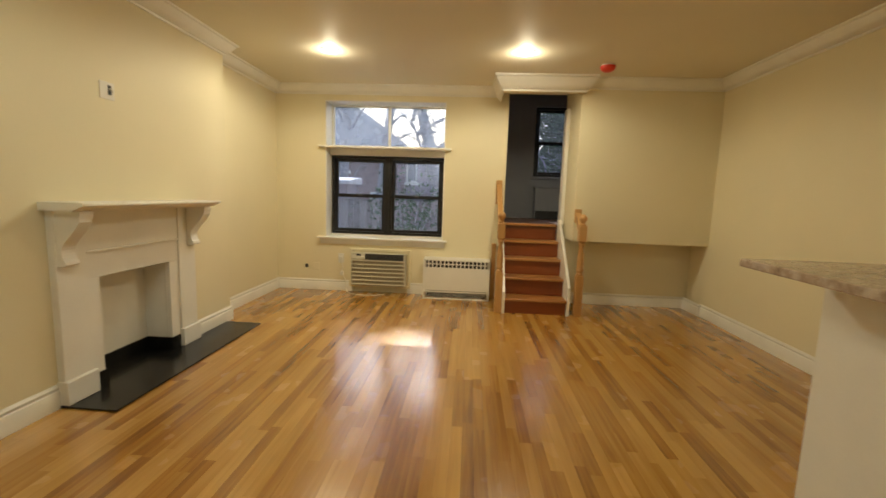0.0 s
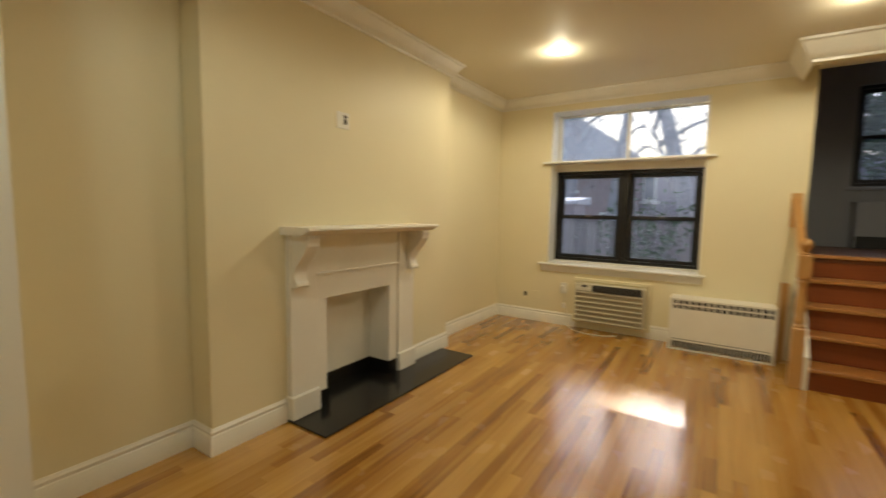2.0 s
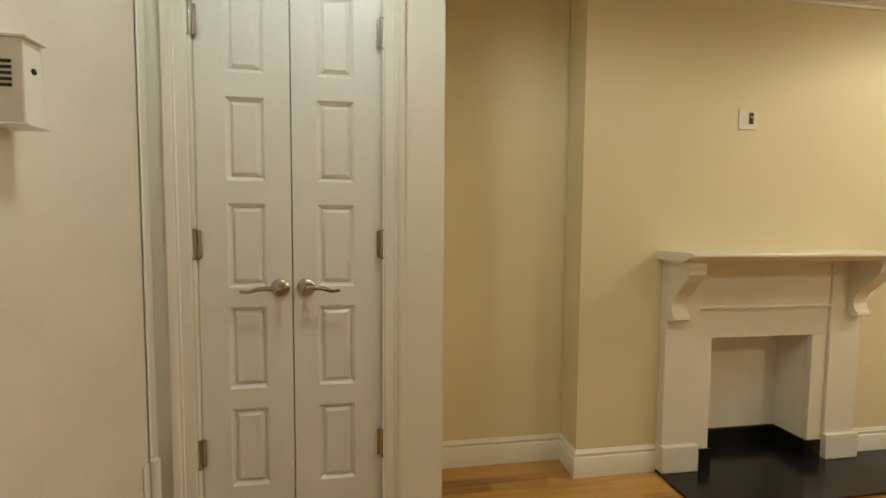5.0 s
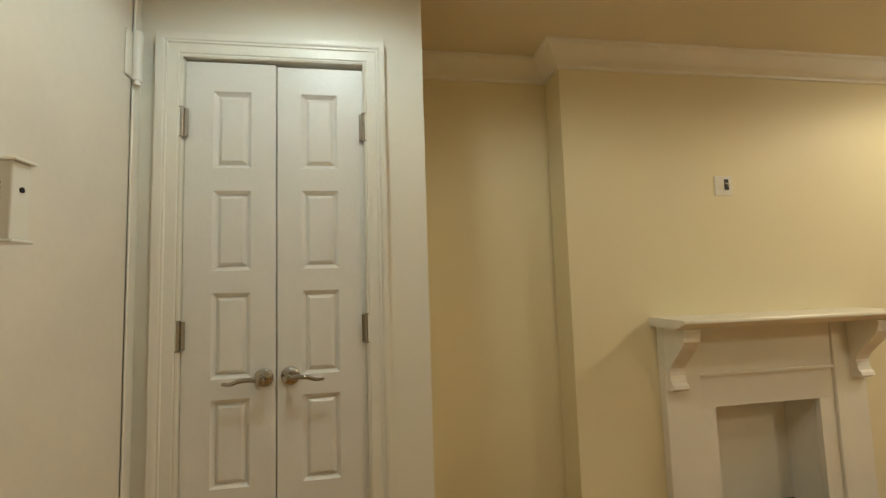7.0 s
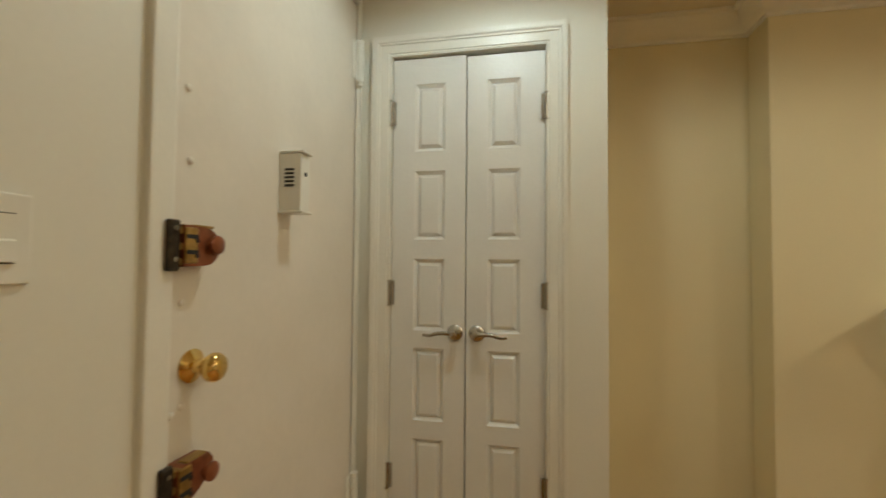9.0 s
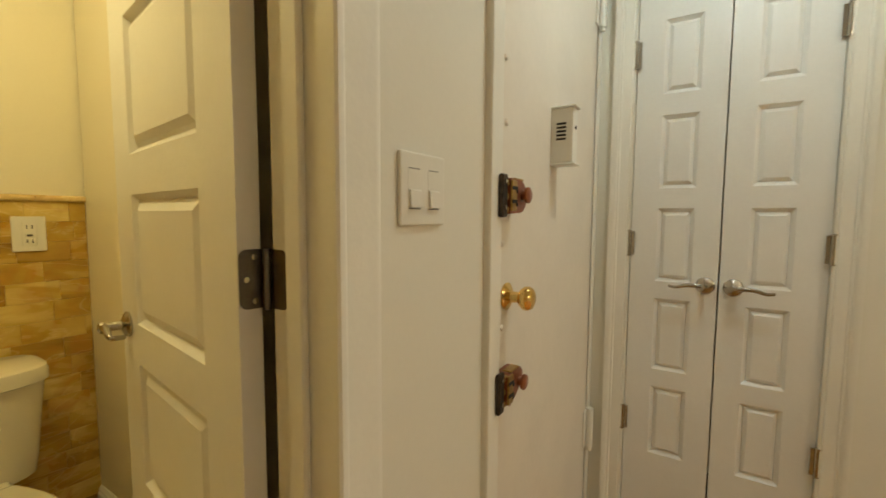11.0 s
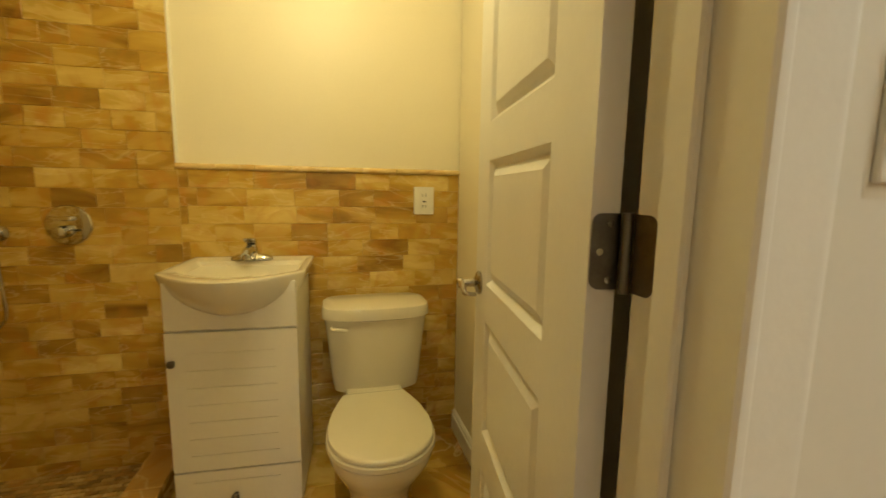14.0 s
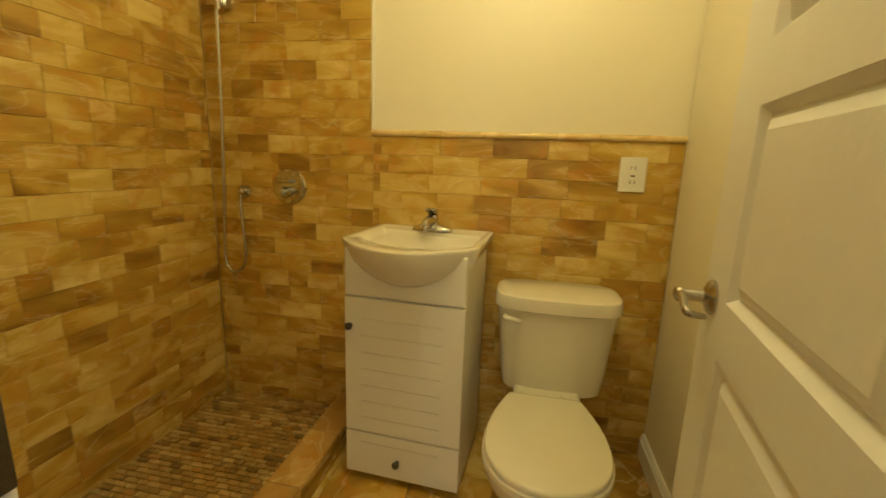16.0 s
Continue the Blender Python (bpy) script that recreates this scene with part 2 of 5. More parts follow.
M = {
    "wall": mat("cream_wall_paint", (0.80, 0.725, 0.50), 0.55, vary=0.03, scale=1.2, fine=100, bump=0.010),
    "bathwall": mat("ivory_bathroom_paint", (0.82, 0.76, 0.58), 0.42, vary=0.03, scale=1.5, fine=100, bump=0.010),
    "hallwall": mat("offwhite_hall_paint", (0.80, 0.78, 0.69), 0.5, vary=0.03, scale=1.5, fine=90, bump=0.008),
    "ceiling": mat("ceiling_paint", (0.76, 0.70, 0.55), 0.6, vary=0.03, scale=1.0, fine=120, bump=0.03),
    "trim": mat("white_trim_paint", (0.84, 0.82, 0.74), 0.32, vary=0.04, scale=4, fine=90, bump=0.02),
    "door": mat("white_door_paint", (0.80, 0.79, 0.75), 0.35, vary=0.03, scale=5, fine=80, bump=0.03),
    "entry": mat("old_door_paint", (0.79, 0.74, 0.65), 0.38, vary=0.05, scale=4, fine=40, bump=0.02),
    "plank": wood("oak_plank", (0.185, 0.066, 0.009), (0.405, 0.188, 0.029), (0.58, 0.325, 0.075), "object", 0.24, coat=1.0),
    "plankrest": wood("oak_floor", (0.185, 0.066, 0.009), (0.405, 0.188, 0.029), (0.58, 0.325, 0.075), "island", 0.24, coat=1.0),
    "tread": wood("oak_tread", (0.32, 0.13, 0.035), (0.42, 0.19, 0.055), (0.5, 0.25, 0.09), "object", 0.3, axis=0),
    "riser": wood("stained_riser", (0.17, 0.038, 0.010), (0.22, 0.055, 0.015), (0.27, 0.075, 0.022), "object", 0.35, axis=0),
    "newel": wood("oak_rail", (0.40, 0.20, 0.06), (0.50, 0.27, 0.09), (0.58, 0.34, 0.13), "object", 0.35, axis=2),
    "granite": mat("black_granite", (0.010, 0.0095, 0.009), 0.22, vary=0.5, scale=90, fine=300, bump=0.0),
    "subfloor": mat("dark_subfloor", (0.035, 0.018, 0.008), 0.8, vary=0.2),
    "blackmetal": mat("black_window_frame", (0.010, 0.009, 0.009), 0.35, vary=0.2, scale=20),
    # tints dim and blue the daylight; dust values set each window's glare haze
    "glass": glass("window_glass", (0.84, 0.88, 1.0), dust=0.065),
    "hazedglass": glass("hazed_transom_glass", (0.74, 0.79, 0.90), dust=0.27),
    "dimglass": glass("back_window_glass", (0.62, 0.70, 0.95), dust=0.012),
    "acplastic": mat("ivory_plastic", (0.56, 0.53, 0.42), 0.45, vary=0.04, scale=6),
    "acgrille": mat("beige_grille_plastic", (0.40, 0.36, 0.25), 0.5, vary=0.06, scale=8),
    "aclouvre": mat("pale_beige_plastic", (0.46, 0.42, 0.30), 0.5, vary=0.05, scale=8),
    "acdark": mat("dark_vane_plastic", (0.06, 0.055, 0.05), 0.5, vary=0.1, scale=8),
    "white_plastic": mat("white_plastic", (0.80, 0.78, 0.70), 0.3, vary=0.02, scale=10),
    "dark": mat("dark_void", (0.012, 0.012, 0.012), 0.6, vary=0.3),
    "nickel": mat("brushed_nickel", (0.42, 0.39, 0.34), 0.24, 1.0, vary=0.08, scale=40, fine=300),
    "chrome": mat("chrome", (0.60, 0.59, 0.57), 0.07, 1.0, vary=0.04, scale=20, bump=0.0),
    "pewter": mat("dark_hinge_metal", (0.17, 0.155, 0.14), 0.36, 1.0, vary=0.2, scale=40, fine=300),
    "brass": mat("polished_brass", (0.80, 0.56, 0.20), 0.12, 1.0, vary=0.08, scale=30, bump=0.0),
    "lockbrass": mat("tarnished_brass", (0.42, 0.27, 0.09), 0.38, 0.9, vary=0.35, scale=40, fine=200),
    "oldiron": mat("old_dark_metal", (0.055, 0.042, 0.030), 0.45, 0.7, vary=0.5, scale=60, fine=200),
    "lockred": mat("red_brown_lock_enamel", (0.27, 0.085, 0.035), 0.3, 0.3, vary=0.3, scale=30),
    "porcelain": mat("ivory_porcelain", (0.78, 0.73, 0.58), 0.07, vary=0.02, scale=4, bump=0.0, coat=0.4),
    "seat": mat("ivory_seat_plastic", (0.76, 0.71, 0.55), 0.14, vary=0.02, scale=4, bump=0.0),
    "vanity": mat("white_thermofoil", (0.80, 0.77, 0.66), 0.32, vary=0.03, scale=3, bump=0.0),
    "onyx": veined("honey_onyx_tile", (0.25, 0.130, 0.018), (0.55, 0.350, 0.058), (0.85, 0.70, 0.25), "object"),
    "onyxrest": veined("honey_onyx_tiles", (0.25, 0.130, 0.018), (0.55, 0.350, 0.058), (0.85, 0.70, 0.25), "island"),
    "onyxrail": veined("honey_onyx_rail", (0.40, 0.22, 0.055), (0.56, 0.36, 0.11), (0.72, 0.52, 0.21), "object"),
    "pencil": veined("pale_onyx_pencil", (0.60, 0.41, 0.14), (0.74, 0.56, 0.24), (0.82, 0.68, 0.36), "object"),
    "mosaic": veined("onyx_mosaic", (0.15, 0.090, 0.026), (0.40, 0.27, 0.085), (0.74, 0.59, 0.29), "island", 0.4),
    "grout": mat("tan_grout", (0.62, 0.46, 0.20), 0.8, vary=0.15, scale=30),
    "red": mat("red_dust_cover", (0.75, 0.05, 0.025), 0.35, vary=0.05),
    "stone": mat("granite_counter", (0.42, 0.32, 0.24), 0.16, vary=0.3, scale=24, fine=110, bump=0.0, speck=((0.14, 0.08, 0.06), (0.66, 0.58, 0.48))),
    "greywall": mat("grey_back_room_paint", (0.24, 0.25, 0.28), 0.6, vary=0.04),
    "redfloor": wood("dark_red_floor", (0.10, 0.03, 0.012), (0.14, 0.045, 0.016), (0.18, 0.06, 0.02), "object", 0.3, axis=0),
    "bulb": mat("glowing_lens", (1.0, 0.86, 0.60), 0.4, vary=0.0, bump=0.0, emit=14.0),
    "brick": mat("far_brick", (0.40, 0.27, 0.25), 0.85, vary=0.2, scale=4),
    "siding": mat("grey_siding", (0.38, 0.33, 0.36), 0.8, vary=0.1, scale=2),
    "fence": mat("weathered_fence", (0.36, 0.30, 0.28), 0.85, vary=0.25, scale=5, rnd="object"),
    "bark": mat("bark", (0.40, 0.38, 0.38), 0.9, vary=0.35, scale=12, bump=0.1),
    "leaf": mat("leaf", (0.12, 0.17, 0.085), 0.9, vary=0.3, scale=3, rnd="island"),
    "ground": mat("garden_ground", (0.09, 0.08, 0.06), 0.95, vary=0.3, scale=2),
    "slate": mat("roof_slate", (0.72, 0.72, 0.75), 0.8, vary=0.2, scale=6),
    "cable": mat("white_cable", (0.74, 0.70, 0.58), 0.4, vary=0.03),
}

# ---------------------------------------------------------------- mesh helpers
def thing(name, label="", category="", group="", kind="", at=(0, 0, 0)):
    o = new(name)
    o.empty_display_size = 0.05
    o.location = at
    return tagged(o, label, category, group, kind)


def mesh_of(name, bm, material, smooth=False):
    bmesh.ops.recalc_face_normals(bm, faces=bm.faces)
    me = bpy.data.meshes.new(name)
    bm.to_mesh(me)
    bm.free()
    me.materials.append(M[material])
    if smooth:
        me.polygons.foreach_set("use_smooth", [True] * len(me.polygons))
        me.set_sharp_from_angle(angle=radians(40))
    return me


def part(name, bm, material, parent=None, label="", smooth=False):
    """One mesh object under a thing or a part; the mesh is in world metres."""
    o = new(name, mesh_of(name, bm, material, smooth))
    if parent:
        o.parent = parent
        if parent.type == "EMPTY":
            o.matrix_parent_inverse = Matrix.Translation(parent.location).inverted()
    return tagged(o, label)


def box(x0, x1, y0, y1, z0, z1, bevel=0.0, seg=1, bm=None):
    own = bm is None
    bm = bm or bmesh.new()
    r = bmesh.ops.create_cube(bm, size=1)
    bmesh.ops.transform(bm, matrix=Matrix.Translation(((x0 + x1) / 2, (y0 + y1) / 2, (z0 + z1) / 2)) @ Matrix.Diagonal((abs(x1 - x0), abs(y1 - y0), abs(z1 - z0), 1)), verts=r["verts"])
    if bevel:
        es = {e for v in r["verts"] for e in v.link_edges}
        bmesh.ops.bevel(bm, geom=list(es), offset=bevel, segments=seg, affect="EDGES", profile=0.6)
    return bm


def cyl(p, q, r0, r1=None, n=20, bm=None, bevel=0.0):
    bm = bm or bmesh.new()
    p, q = Vector(p), Vector(q)
    d = q - p
    m = Matrix.Translation((p + q) / 2) @ d.to_track_quat("Z", "Y").to_matrix().to_4x4()
    r = bmesh.ops.create_cone(bm, cap_ends=True, segments=n, radius1=r0, radius2=r0 if r1 is None else r1, depth=d.length, matrix=m)
    if bevel:
        es = [e for e in {e for v in r["verts"] for e in v.link_edges} if any(len(f.verts) > 4 for f in e.link_faces)]
        bmesh.ops.bevel(bm, geom=es, offset=bevel, segments=3, affect="EDGES")
    return bm


def lathe(axis_from, axis_to, profile, n=24):
    """Turn (distance along, radius) pairs about the axis."""
    a, b = Vector(axis_from), Vector(axis_to)
    rot = (b - a).to_track_quat("Z", "Y").to_matrix()
    bm = bmesh.new()
    rings = []
    for s, r in profile:
        rings.append([bm.verts.new(a + rot @ Vector((r * math.cos(2 * math.pi * k / n), r * math.sin(2 * math.pi * k / n), s))) for k in range(n)])
    for u, v in zip(rings, rings[1:]):
        for k in range(n):
            bm.faces.new((u[k], u[(k + 1) % n], v[(k + 1) % n], v[k]))
    bm.faces.new(rings[0][::-1]), bm.faces.new(rings[-1])
    return bm


def loft(rings, cap=True):
    """Skin a list of equal closed rings of points."""
    bm = bmesh.new()
    vs = [[bm.verts.new(p) for p in r] for r in rings]
    n = len(vs[0])
    for u, v in zip(vs, vs[1:]):
        for k in range(n):
            bm.faces.new((u[k], u[(k + 1) % n], v[(k + 1) % n], v[k]))
    if cap:
        bm.faces.new(vs[0][::-1]), bm.faces.new(vs[-1])
    return bm


def sweep(profile, path, closed=False, flip=1):
    """Run a moulding along a line in plan. profile: (out, z) pairs; out is measured to the left of the path (flip=-1: right)."""
    bm = bmesh.new()
    pts = [Vector((x, y)) for x, y in path]
    n = len(pts)
    cols = []
    for i, p in enumerate(pts):
        d0 = (pts[i] - pts[i - 1]).normalized() if i or closed else None
        d1 = (pts[(i + 1) % n] - pts[i]).normalized() if i < n - 1 or closed else None
        d0, d1 = d0 or d1, d1 or d0
        n0, n1 = Vector((-d0.y, d0.x)) * flip, Vector((-d1.y, d1.x)) * flip
        mit = (n0 + n1) / max(0.2, 1 + n0.dot(n1))
        cols.append([bm.verts.new((p.x + mit.x * o, p.y + mit.y * o, z)) for o, z in profile])
    k = len(profile)
    for i in range(n if closed else n - 1):
        a, b = cols[i], cols[(i + 1) % n]
        for j in range(k):
            bm.faces.new((a[j], b[j], b[(j + 1) % k], a[(j + 1) % k]))
    if not closed:
        bm.faces.new(cols[0]), bm.faces.new(cols[-1][::-1])
    return bm


def tube(points, r, n=10, res=6):
    """A round bent rod through the points."""
    pts = [Vector(p) for p in points]
    fine = []
    for i in range(len(pts) - 1):
        p0, p1, p2, p3 = pts[max(0, i - 1)], pts[i], pts[i + 1], pts[min(len(pts) - 1, i + 2)]
        for s in range(res):
            t = s / res
            fine.append(0.5 * ((2 * p1) + (p2 - p0) * t + (2 * p0 - 5 * p1 + 4 * p2 - p3) * t * t + (3 * p1 - p0 - 3 * p2 + p3) * t ** 3))
    fine.append(pts[-1])
    rings = []
    side = Vector((0.3, 0.5, 0.8))
    for i, p in enumerate(fine):
        d = (fine[min(i + 1, len(fine) - 1)] - fine[max(i - 1, 0)]).normalized()
        u = (side - d * side.dot(d)).normalized()
        side = u
        v = d.cross(u)
        rr = r(i / (len(fine) - 1)) if callable(r) else r
        rings.append([p + (u * math.cos(2 * math.pi * k / n) + v * math.sin(2 * math.pi * k / n)) * rr for k in range(n)])
    return loft(rings)


def prism(outline, axis, a, b):
    """A flat outline pushed along an axis: outline pairs fill the other two axes in order."""
    bm = bmesh.new()
    def pt(u, v, w):
        return {"x": (w, u, v), "y": (u, w, v), "z": (u, v, w)}[axis]
    lo = [bm.verts.new(pt(u, v, a)) for u, v in outline]
    hi = [bm.verts.new(pt(u, v, b)) for u, v in outline]
    n = len(outline)
    for k in range(n):
        bm.faces.new((lo[k], lo[(k + 1) % n], hi[(k + 1) % n], hi[k]))
    bm.faces.new(lo[::-1]), bm.faces.new(hi)
    return bm


def wall_x(name, x0, x1, y0, y1, z0, z1, holes, material, parent=None, along="x"):
    """A wall with rectangular holes (a0, a1, z0, z1) along its run, in one mesh of butted blocks."""
    bm = bmesh.new()
    a0, a1 = (x0, x1) if along == "x" else (y0, y1)
    cuts = sorted({a0, a1, *[h[0] for h in holes], *[h[1] for h in holes]})
    zs = sorted({z0, z1, *[h[2] for h in holes], *[h[3] for h in holes]})
    solid = lambda i, j: 0 <= i < len(cuts) - 1 and 0 <= j < len(zs) - 1 and not any(h[0] < (cuts[i] + cuts[i + 1]) / 2 < h[1] and h[2] < (zs[j] + zs[j + 1]) / 2 < h[3] for h in holes)
    d0, d1 = (y0, y1) if along == "x" else (x0, x1)
    seen = {}
    def v(a, d, z):
        key = (a, d, z)
        if key not in seen:
            seen[key] = bm.verts.new((a, d, z) if along == "x" else (d, a, z))
        return seen[key]
    for i in range(len(cuts) - 1):
        for j in range(len(zs) - 1):
            if not solid(i, j):
                continue
            a, b, c, d = cuts[i], cuts[i + 1], zs[j], zs[j + 1]
            bm.faces.new((v(a, d0, c), v(b, d0, c), v(b, d0, d), v(a, d0, d)))
            bm.faces.new((v(a, d1, c), v(a, d1, d), v(b, d1, d), v(b, d1, c)))
            if not solid(i - 1, j):
                bm.faces.new((v(a, d0, c), v(a, d0, d), v(a, d1, d), v(a, d1, c)))
            if not solid(i + 1, j):
                bm.faces.new((v(b, d0, c), v(b, d1, c), v(b, d1, d), v(b, d0, d)))
            if not solid(i, j - 1):
                bm.faces.new((v(a, d0, c), v(a, d1, c), v(b, d1, c), v(b, d0, c)))
            if not solid(i, j + 1):
                bm.faces.new((v(a, d0, d), v(b, d0, d), v(b, d1, d), v(a, d1, d)))
    o = part(name, bm, material, parent)
    return o if parent else tagged(o, kind="structure")


# ---------------------------------------------------------------- the plan
XL, XC, XR = -2.41, -2.24, 2.46            # left wall, chimney breast, right wall
YS, YB, YW = 0.225, 4.92, 5.36             # entry wall, bulkhead, window wall
CEIL, LAND = 2.44, 0.90                    # ceiling, raised landing
XK, YK = -1.845, 1.18                      # closet front and its corner
BXW, BXE, BYN, BYS = -0.70, 1.30, 0.10, -1.50   # bathroom
T = 0.14

tagged(part("floor", box(XL - T, XR + T, 0.10, YW + T, -0.12, -0.012), "subfloor"), kind="structure")
tagged(part("ceiling", box(XL - T, XR + T, YS, YW, CEIL, CEIL + 0.12), "ceiling"), kind="structure")
wall_x("wall_west", XL - T, XL, YK - 0.12, YW, 0, CEIL, [(2.56, 3.21, -0.001, 0.70)], "wall", along="y")
tagged(part("chimney_breast", box(XL, XC, 1.90, 2.56, 0, CEIL), "wall"), kind="structure")
tagged(part("chimney_breast", box(XL, XC, 3.21, 3.98, 0, CEIL), "wall"), kind="structure")
tagged(part("chimney_breast", box(XL, XC, 2.56, 3.21, 0.70, CEIL), "wall"), kind="structure")
wall_x("wall_north", XL - T, XR + T, YW, YW + 0.28, 0, 3.3, [(-1.815, -0.385, 0.63, 2.272), (0.33, 1.04, 0.60, 2.44)], "wall")
wall_x("wall_bulkhead", 1.04, XR, YB, YB + 0.10, 0.76, CEIL, [], "wall")
tagged(part("niche_back", box(1.04, XR, 5.26, YW, 0, 0.76), "wall"), kind="structure")
tagged(part("niche_soffit", box(1.04, XR, YB + 0.10, YW, 0.76, 0.86), "wall"), kind="structure")
wall_x("wall_stair_side", 1.04, 1.14, YB + 0.10, YW, 0.86, CEIL, [], "wall", along="y")
tagged(part("stair_header", box(0.235, 1.055, 4.85, 4.915, 2.285, CEIL), "wall"), kind="structure")
wall_x("wall_east", XR, XR + T, 0.085, YW, 0, CEIL, [], "wall", along="y")
wall_x("wall_closet", XK - 0.10, XK, YS, YK, 0, CEIL, [(0.362, 0.961, -0.001, 2.095)], "hallwall", along="y")
wall_x("closet_side", XL, XK - 0.10, YK - 0.10, YK, 0, CEIL, [], "wall")
tagged(part("closet_back", box(XL - T, XL, 0.085, YK - 0.12, 0, CEIL), "hallwall"), kind="structure")
wall_x("wall_entry", XL, XR, 0.155, YS, 0, CEIL, [(-1.80, -0.915, -0.001, 2.30), (-0.440, 0.250, -0.001, 2.105)], "hallwall")
wall_x("wall_bath_north", BXW, 0.25, BYN, 0.155, 0, CEIL, [(-0.440, 0.2501, -0.001, 2.105)], "bathwall")
wall_x("wall_bath_north_east", 0.25, BXE, 0.03, 0.155, 0, CEIL, [], "bathwall")
tagged(part("entry_backing", box(-1.86, -0.86, 0.02, 0.10, 0, CEIL), "dark"), kind="structure")

# bathroom shell
tagged(part("bathroom_floor_slab", box(BXW - 0.1, BXE + 0.1, BYS - 0.1, BYN, -0.12, -0.008), "grout"), kind="structure")
tagged(part("bathroom_ceiling", box(BXW - 0.1, BXE + 0.1, BYS - 0.1, YS - 0.07, CEIL, CEIL + 0.1), "bathwall"), kind="structure")
wall_x("bathroom_wall_west", BXW - 0.1, BXW, BYS, BYN, 0, CEIL, [], "bathwall", along="y")
wall_x("bathroom_wall_south", BXW - 0.1, BXE + 0.1, BYS - 0.11, BYS - 0.011, 0, CEIL, [], "bathwall")
wall_x("bathroom_wall_east", BXE + 0.011, BXE + 0.1, BYS - 0.011, BYN, 0, CEIL, [], "grout", along="y")
# unseen stub added behind the open door to keep light out of the hinge gap
tagged(part("hinge_gap_blocker", box(BXW, -0.505, -0.42, BYN, 0, CEIL), "bathwall"), kind="structure")

# raised back room beyond the stairs
ux0, ux1, uy0, uy1, uz1 = 0.2, 2.3, YW + 0.28, 7.1, 3.2
tagged(part("back_room_floor", box(ux0, ux1, YW + 0.10, uy1, LAND - 0.06, LAND - 0.012), "redfloor"), kind="structure")
tagged(part("back_room_ceiling", box(ux0 - 0.1, ux1 + 0.1, uy0, uy1 + 0.15, uz1, uz1 + 0.1), "greywall"), kind="structure")
wall_x("back_room_wall_west", ux0 - 0.1, ux0, uy0, uy1, 0, uz1, [], "greywall", along="y")
wall_x("back_room_wall_east", ux1, ux1 + 0.1, uy0, uy1, 0, uz1, [], "greywall", along="y")
wall_x("back_room_wall_north", ux0 - 0.1, ux1 + 0.1, uy1, uy1 + 0.15, 0, uz1, [(0.89, 1.62, 1.54, 2.60)], "greywall")

# ---------------------------------------------------------------- mouldings
BASE = [(0, 0), (0.018, 0), (0.018, 0.096), (0.015, 0.100), (0.011, 0.101), (0.011, 0.108), (0.014, 0.112), (0.014, 0.118), (0.007, 0.126), (0.005, 0.132), (0, 0.132)]
CROWN = [(0, -0.105), (0.012, -0.105), (0.014, -0.092), (0.030, -0.086), (0.052, -0.060), (0.074, -0.030), (0.080, -0.018), (0.096, -0.012), (0.098, 0.0), (0, 0.0)]
crown = [(o, CEIL - 0.001 + z) for o, z in CROWN]


def moulding(name, prof, path, flip=1, material="trim"):
    tagged(part(name, sweep(prof, path, flip=flip), material, smooth=True), kind="structure")


moulding("crown_moulding", crown, [(XL, YK), (XL, 1.90), (XC, 1.90), (XC, 3.98), (XL, 3.98), (XL, YW), (0.235, YW)], -1)
moulding("crown_moulding", crown, [(1.055, YB), (XR, YB), (XR, YS)], -1)
moulding("stair_header_crown", [(o * 1.1, CEIL - 0.001 + z * 1.45) for o, z in CROWN], [(0.235, YW - 0.001), (0.235, 4.85), (1.055, 4.85), (1.055, YB - 0.001)], -1)
moulding("baseboard", BASE, [(XL, YK + 0.02), (XL, 1.90), (XC, 1.90), (XC, 2.322)], -1)
moulding("baseboard", BASE, [(XC, 3.452), (XC, 3.98), (XL, 3.98), (XL, YW), (-1.475, YW)], -1)
moulding("baseboard", BASE, [(-0.795, YW), (-0.60, YW)], -1)
moulding("baseboard", BASE, [(1.12, 5.26), (2.43, 5.26), (2.43, YB), (XR, YB), (XR, 2.1)], -1)
moulding("baseboard", BASE, [(-0.855, YS), (-0.518, YS)], 1)
moulding("baseboard", BASE, [(XK, YK), (XK, 1.044)], -1)
moulding("baseboard", [(o * 0.9, z * 0.8) for o, z in BASE], [(BXW, -0.425), (BXW, BYS)], 1)
CASE = [(0, 0), (0.010, 0), (0.013, 0.006), (0.010, 0.010), (0.014, 0.014), (0.014, 0.048), (0.018, 0.051), (0.018, 0.058), (0.023, 0.062), (0.026, 0.070), (0.026, 0.084), (0, 0.084)]


FLAT_CASE = [(0, 0), (0.012, 0), (0.016, 0.003), (0.017, 0.010), (0.015, 0.014), (0.011, 0.016), (0.010, 0.020), (0.011, 0.070), (0.010, 0.078), (0.006, 0.084), (0, 0.084)]


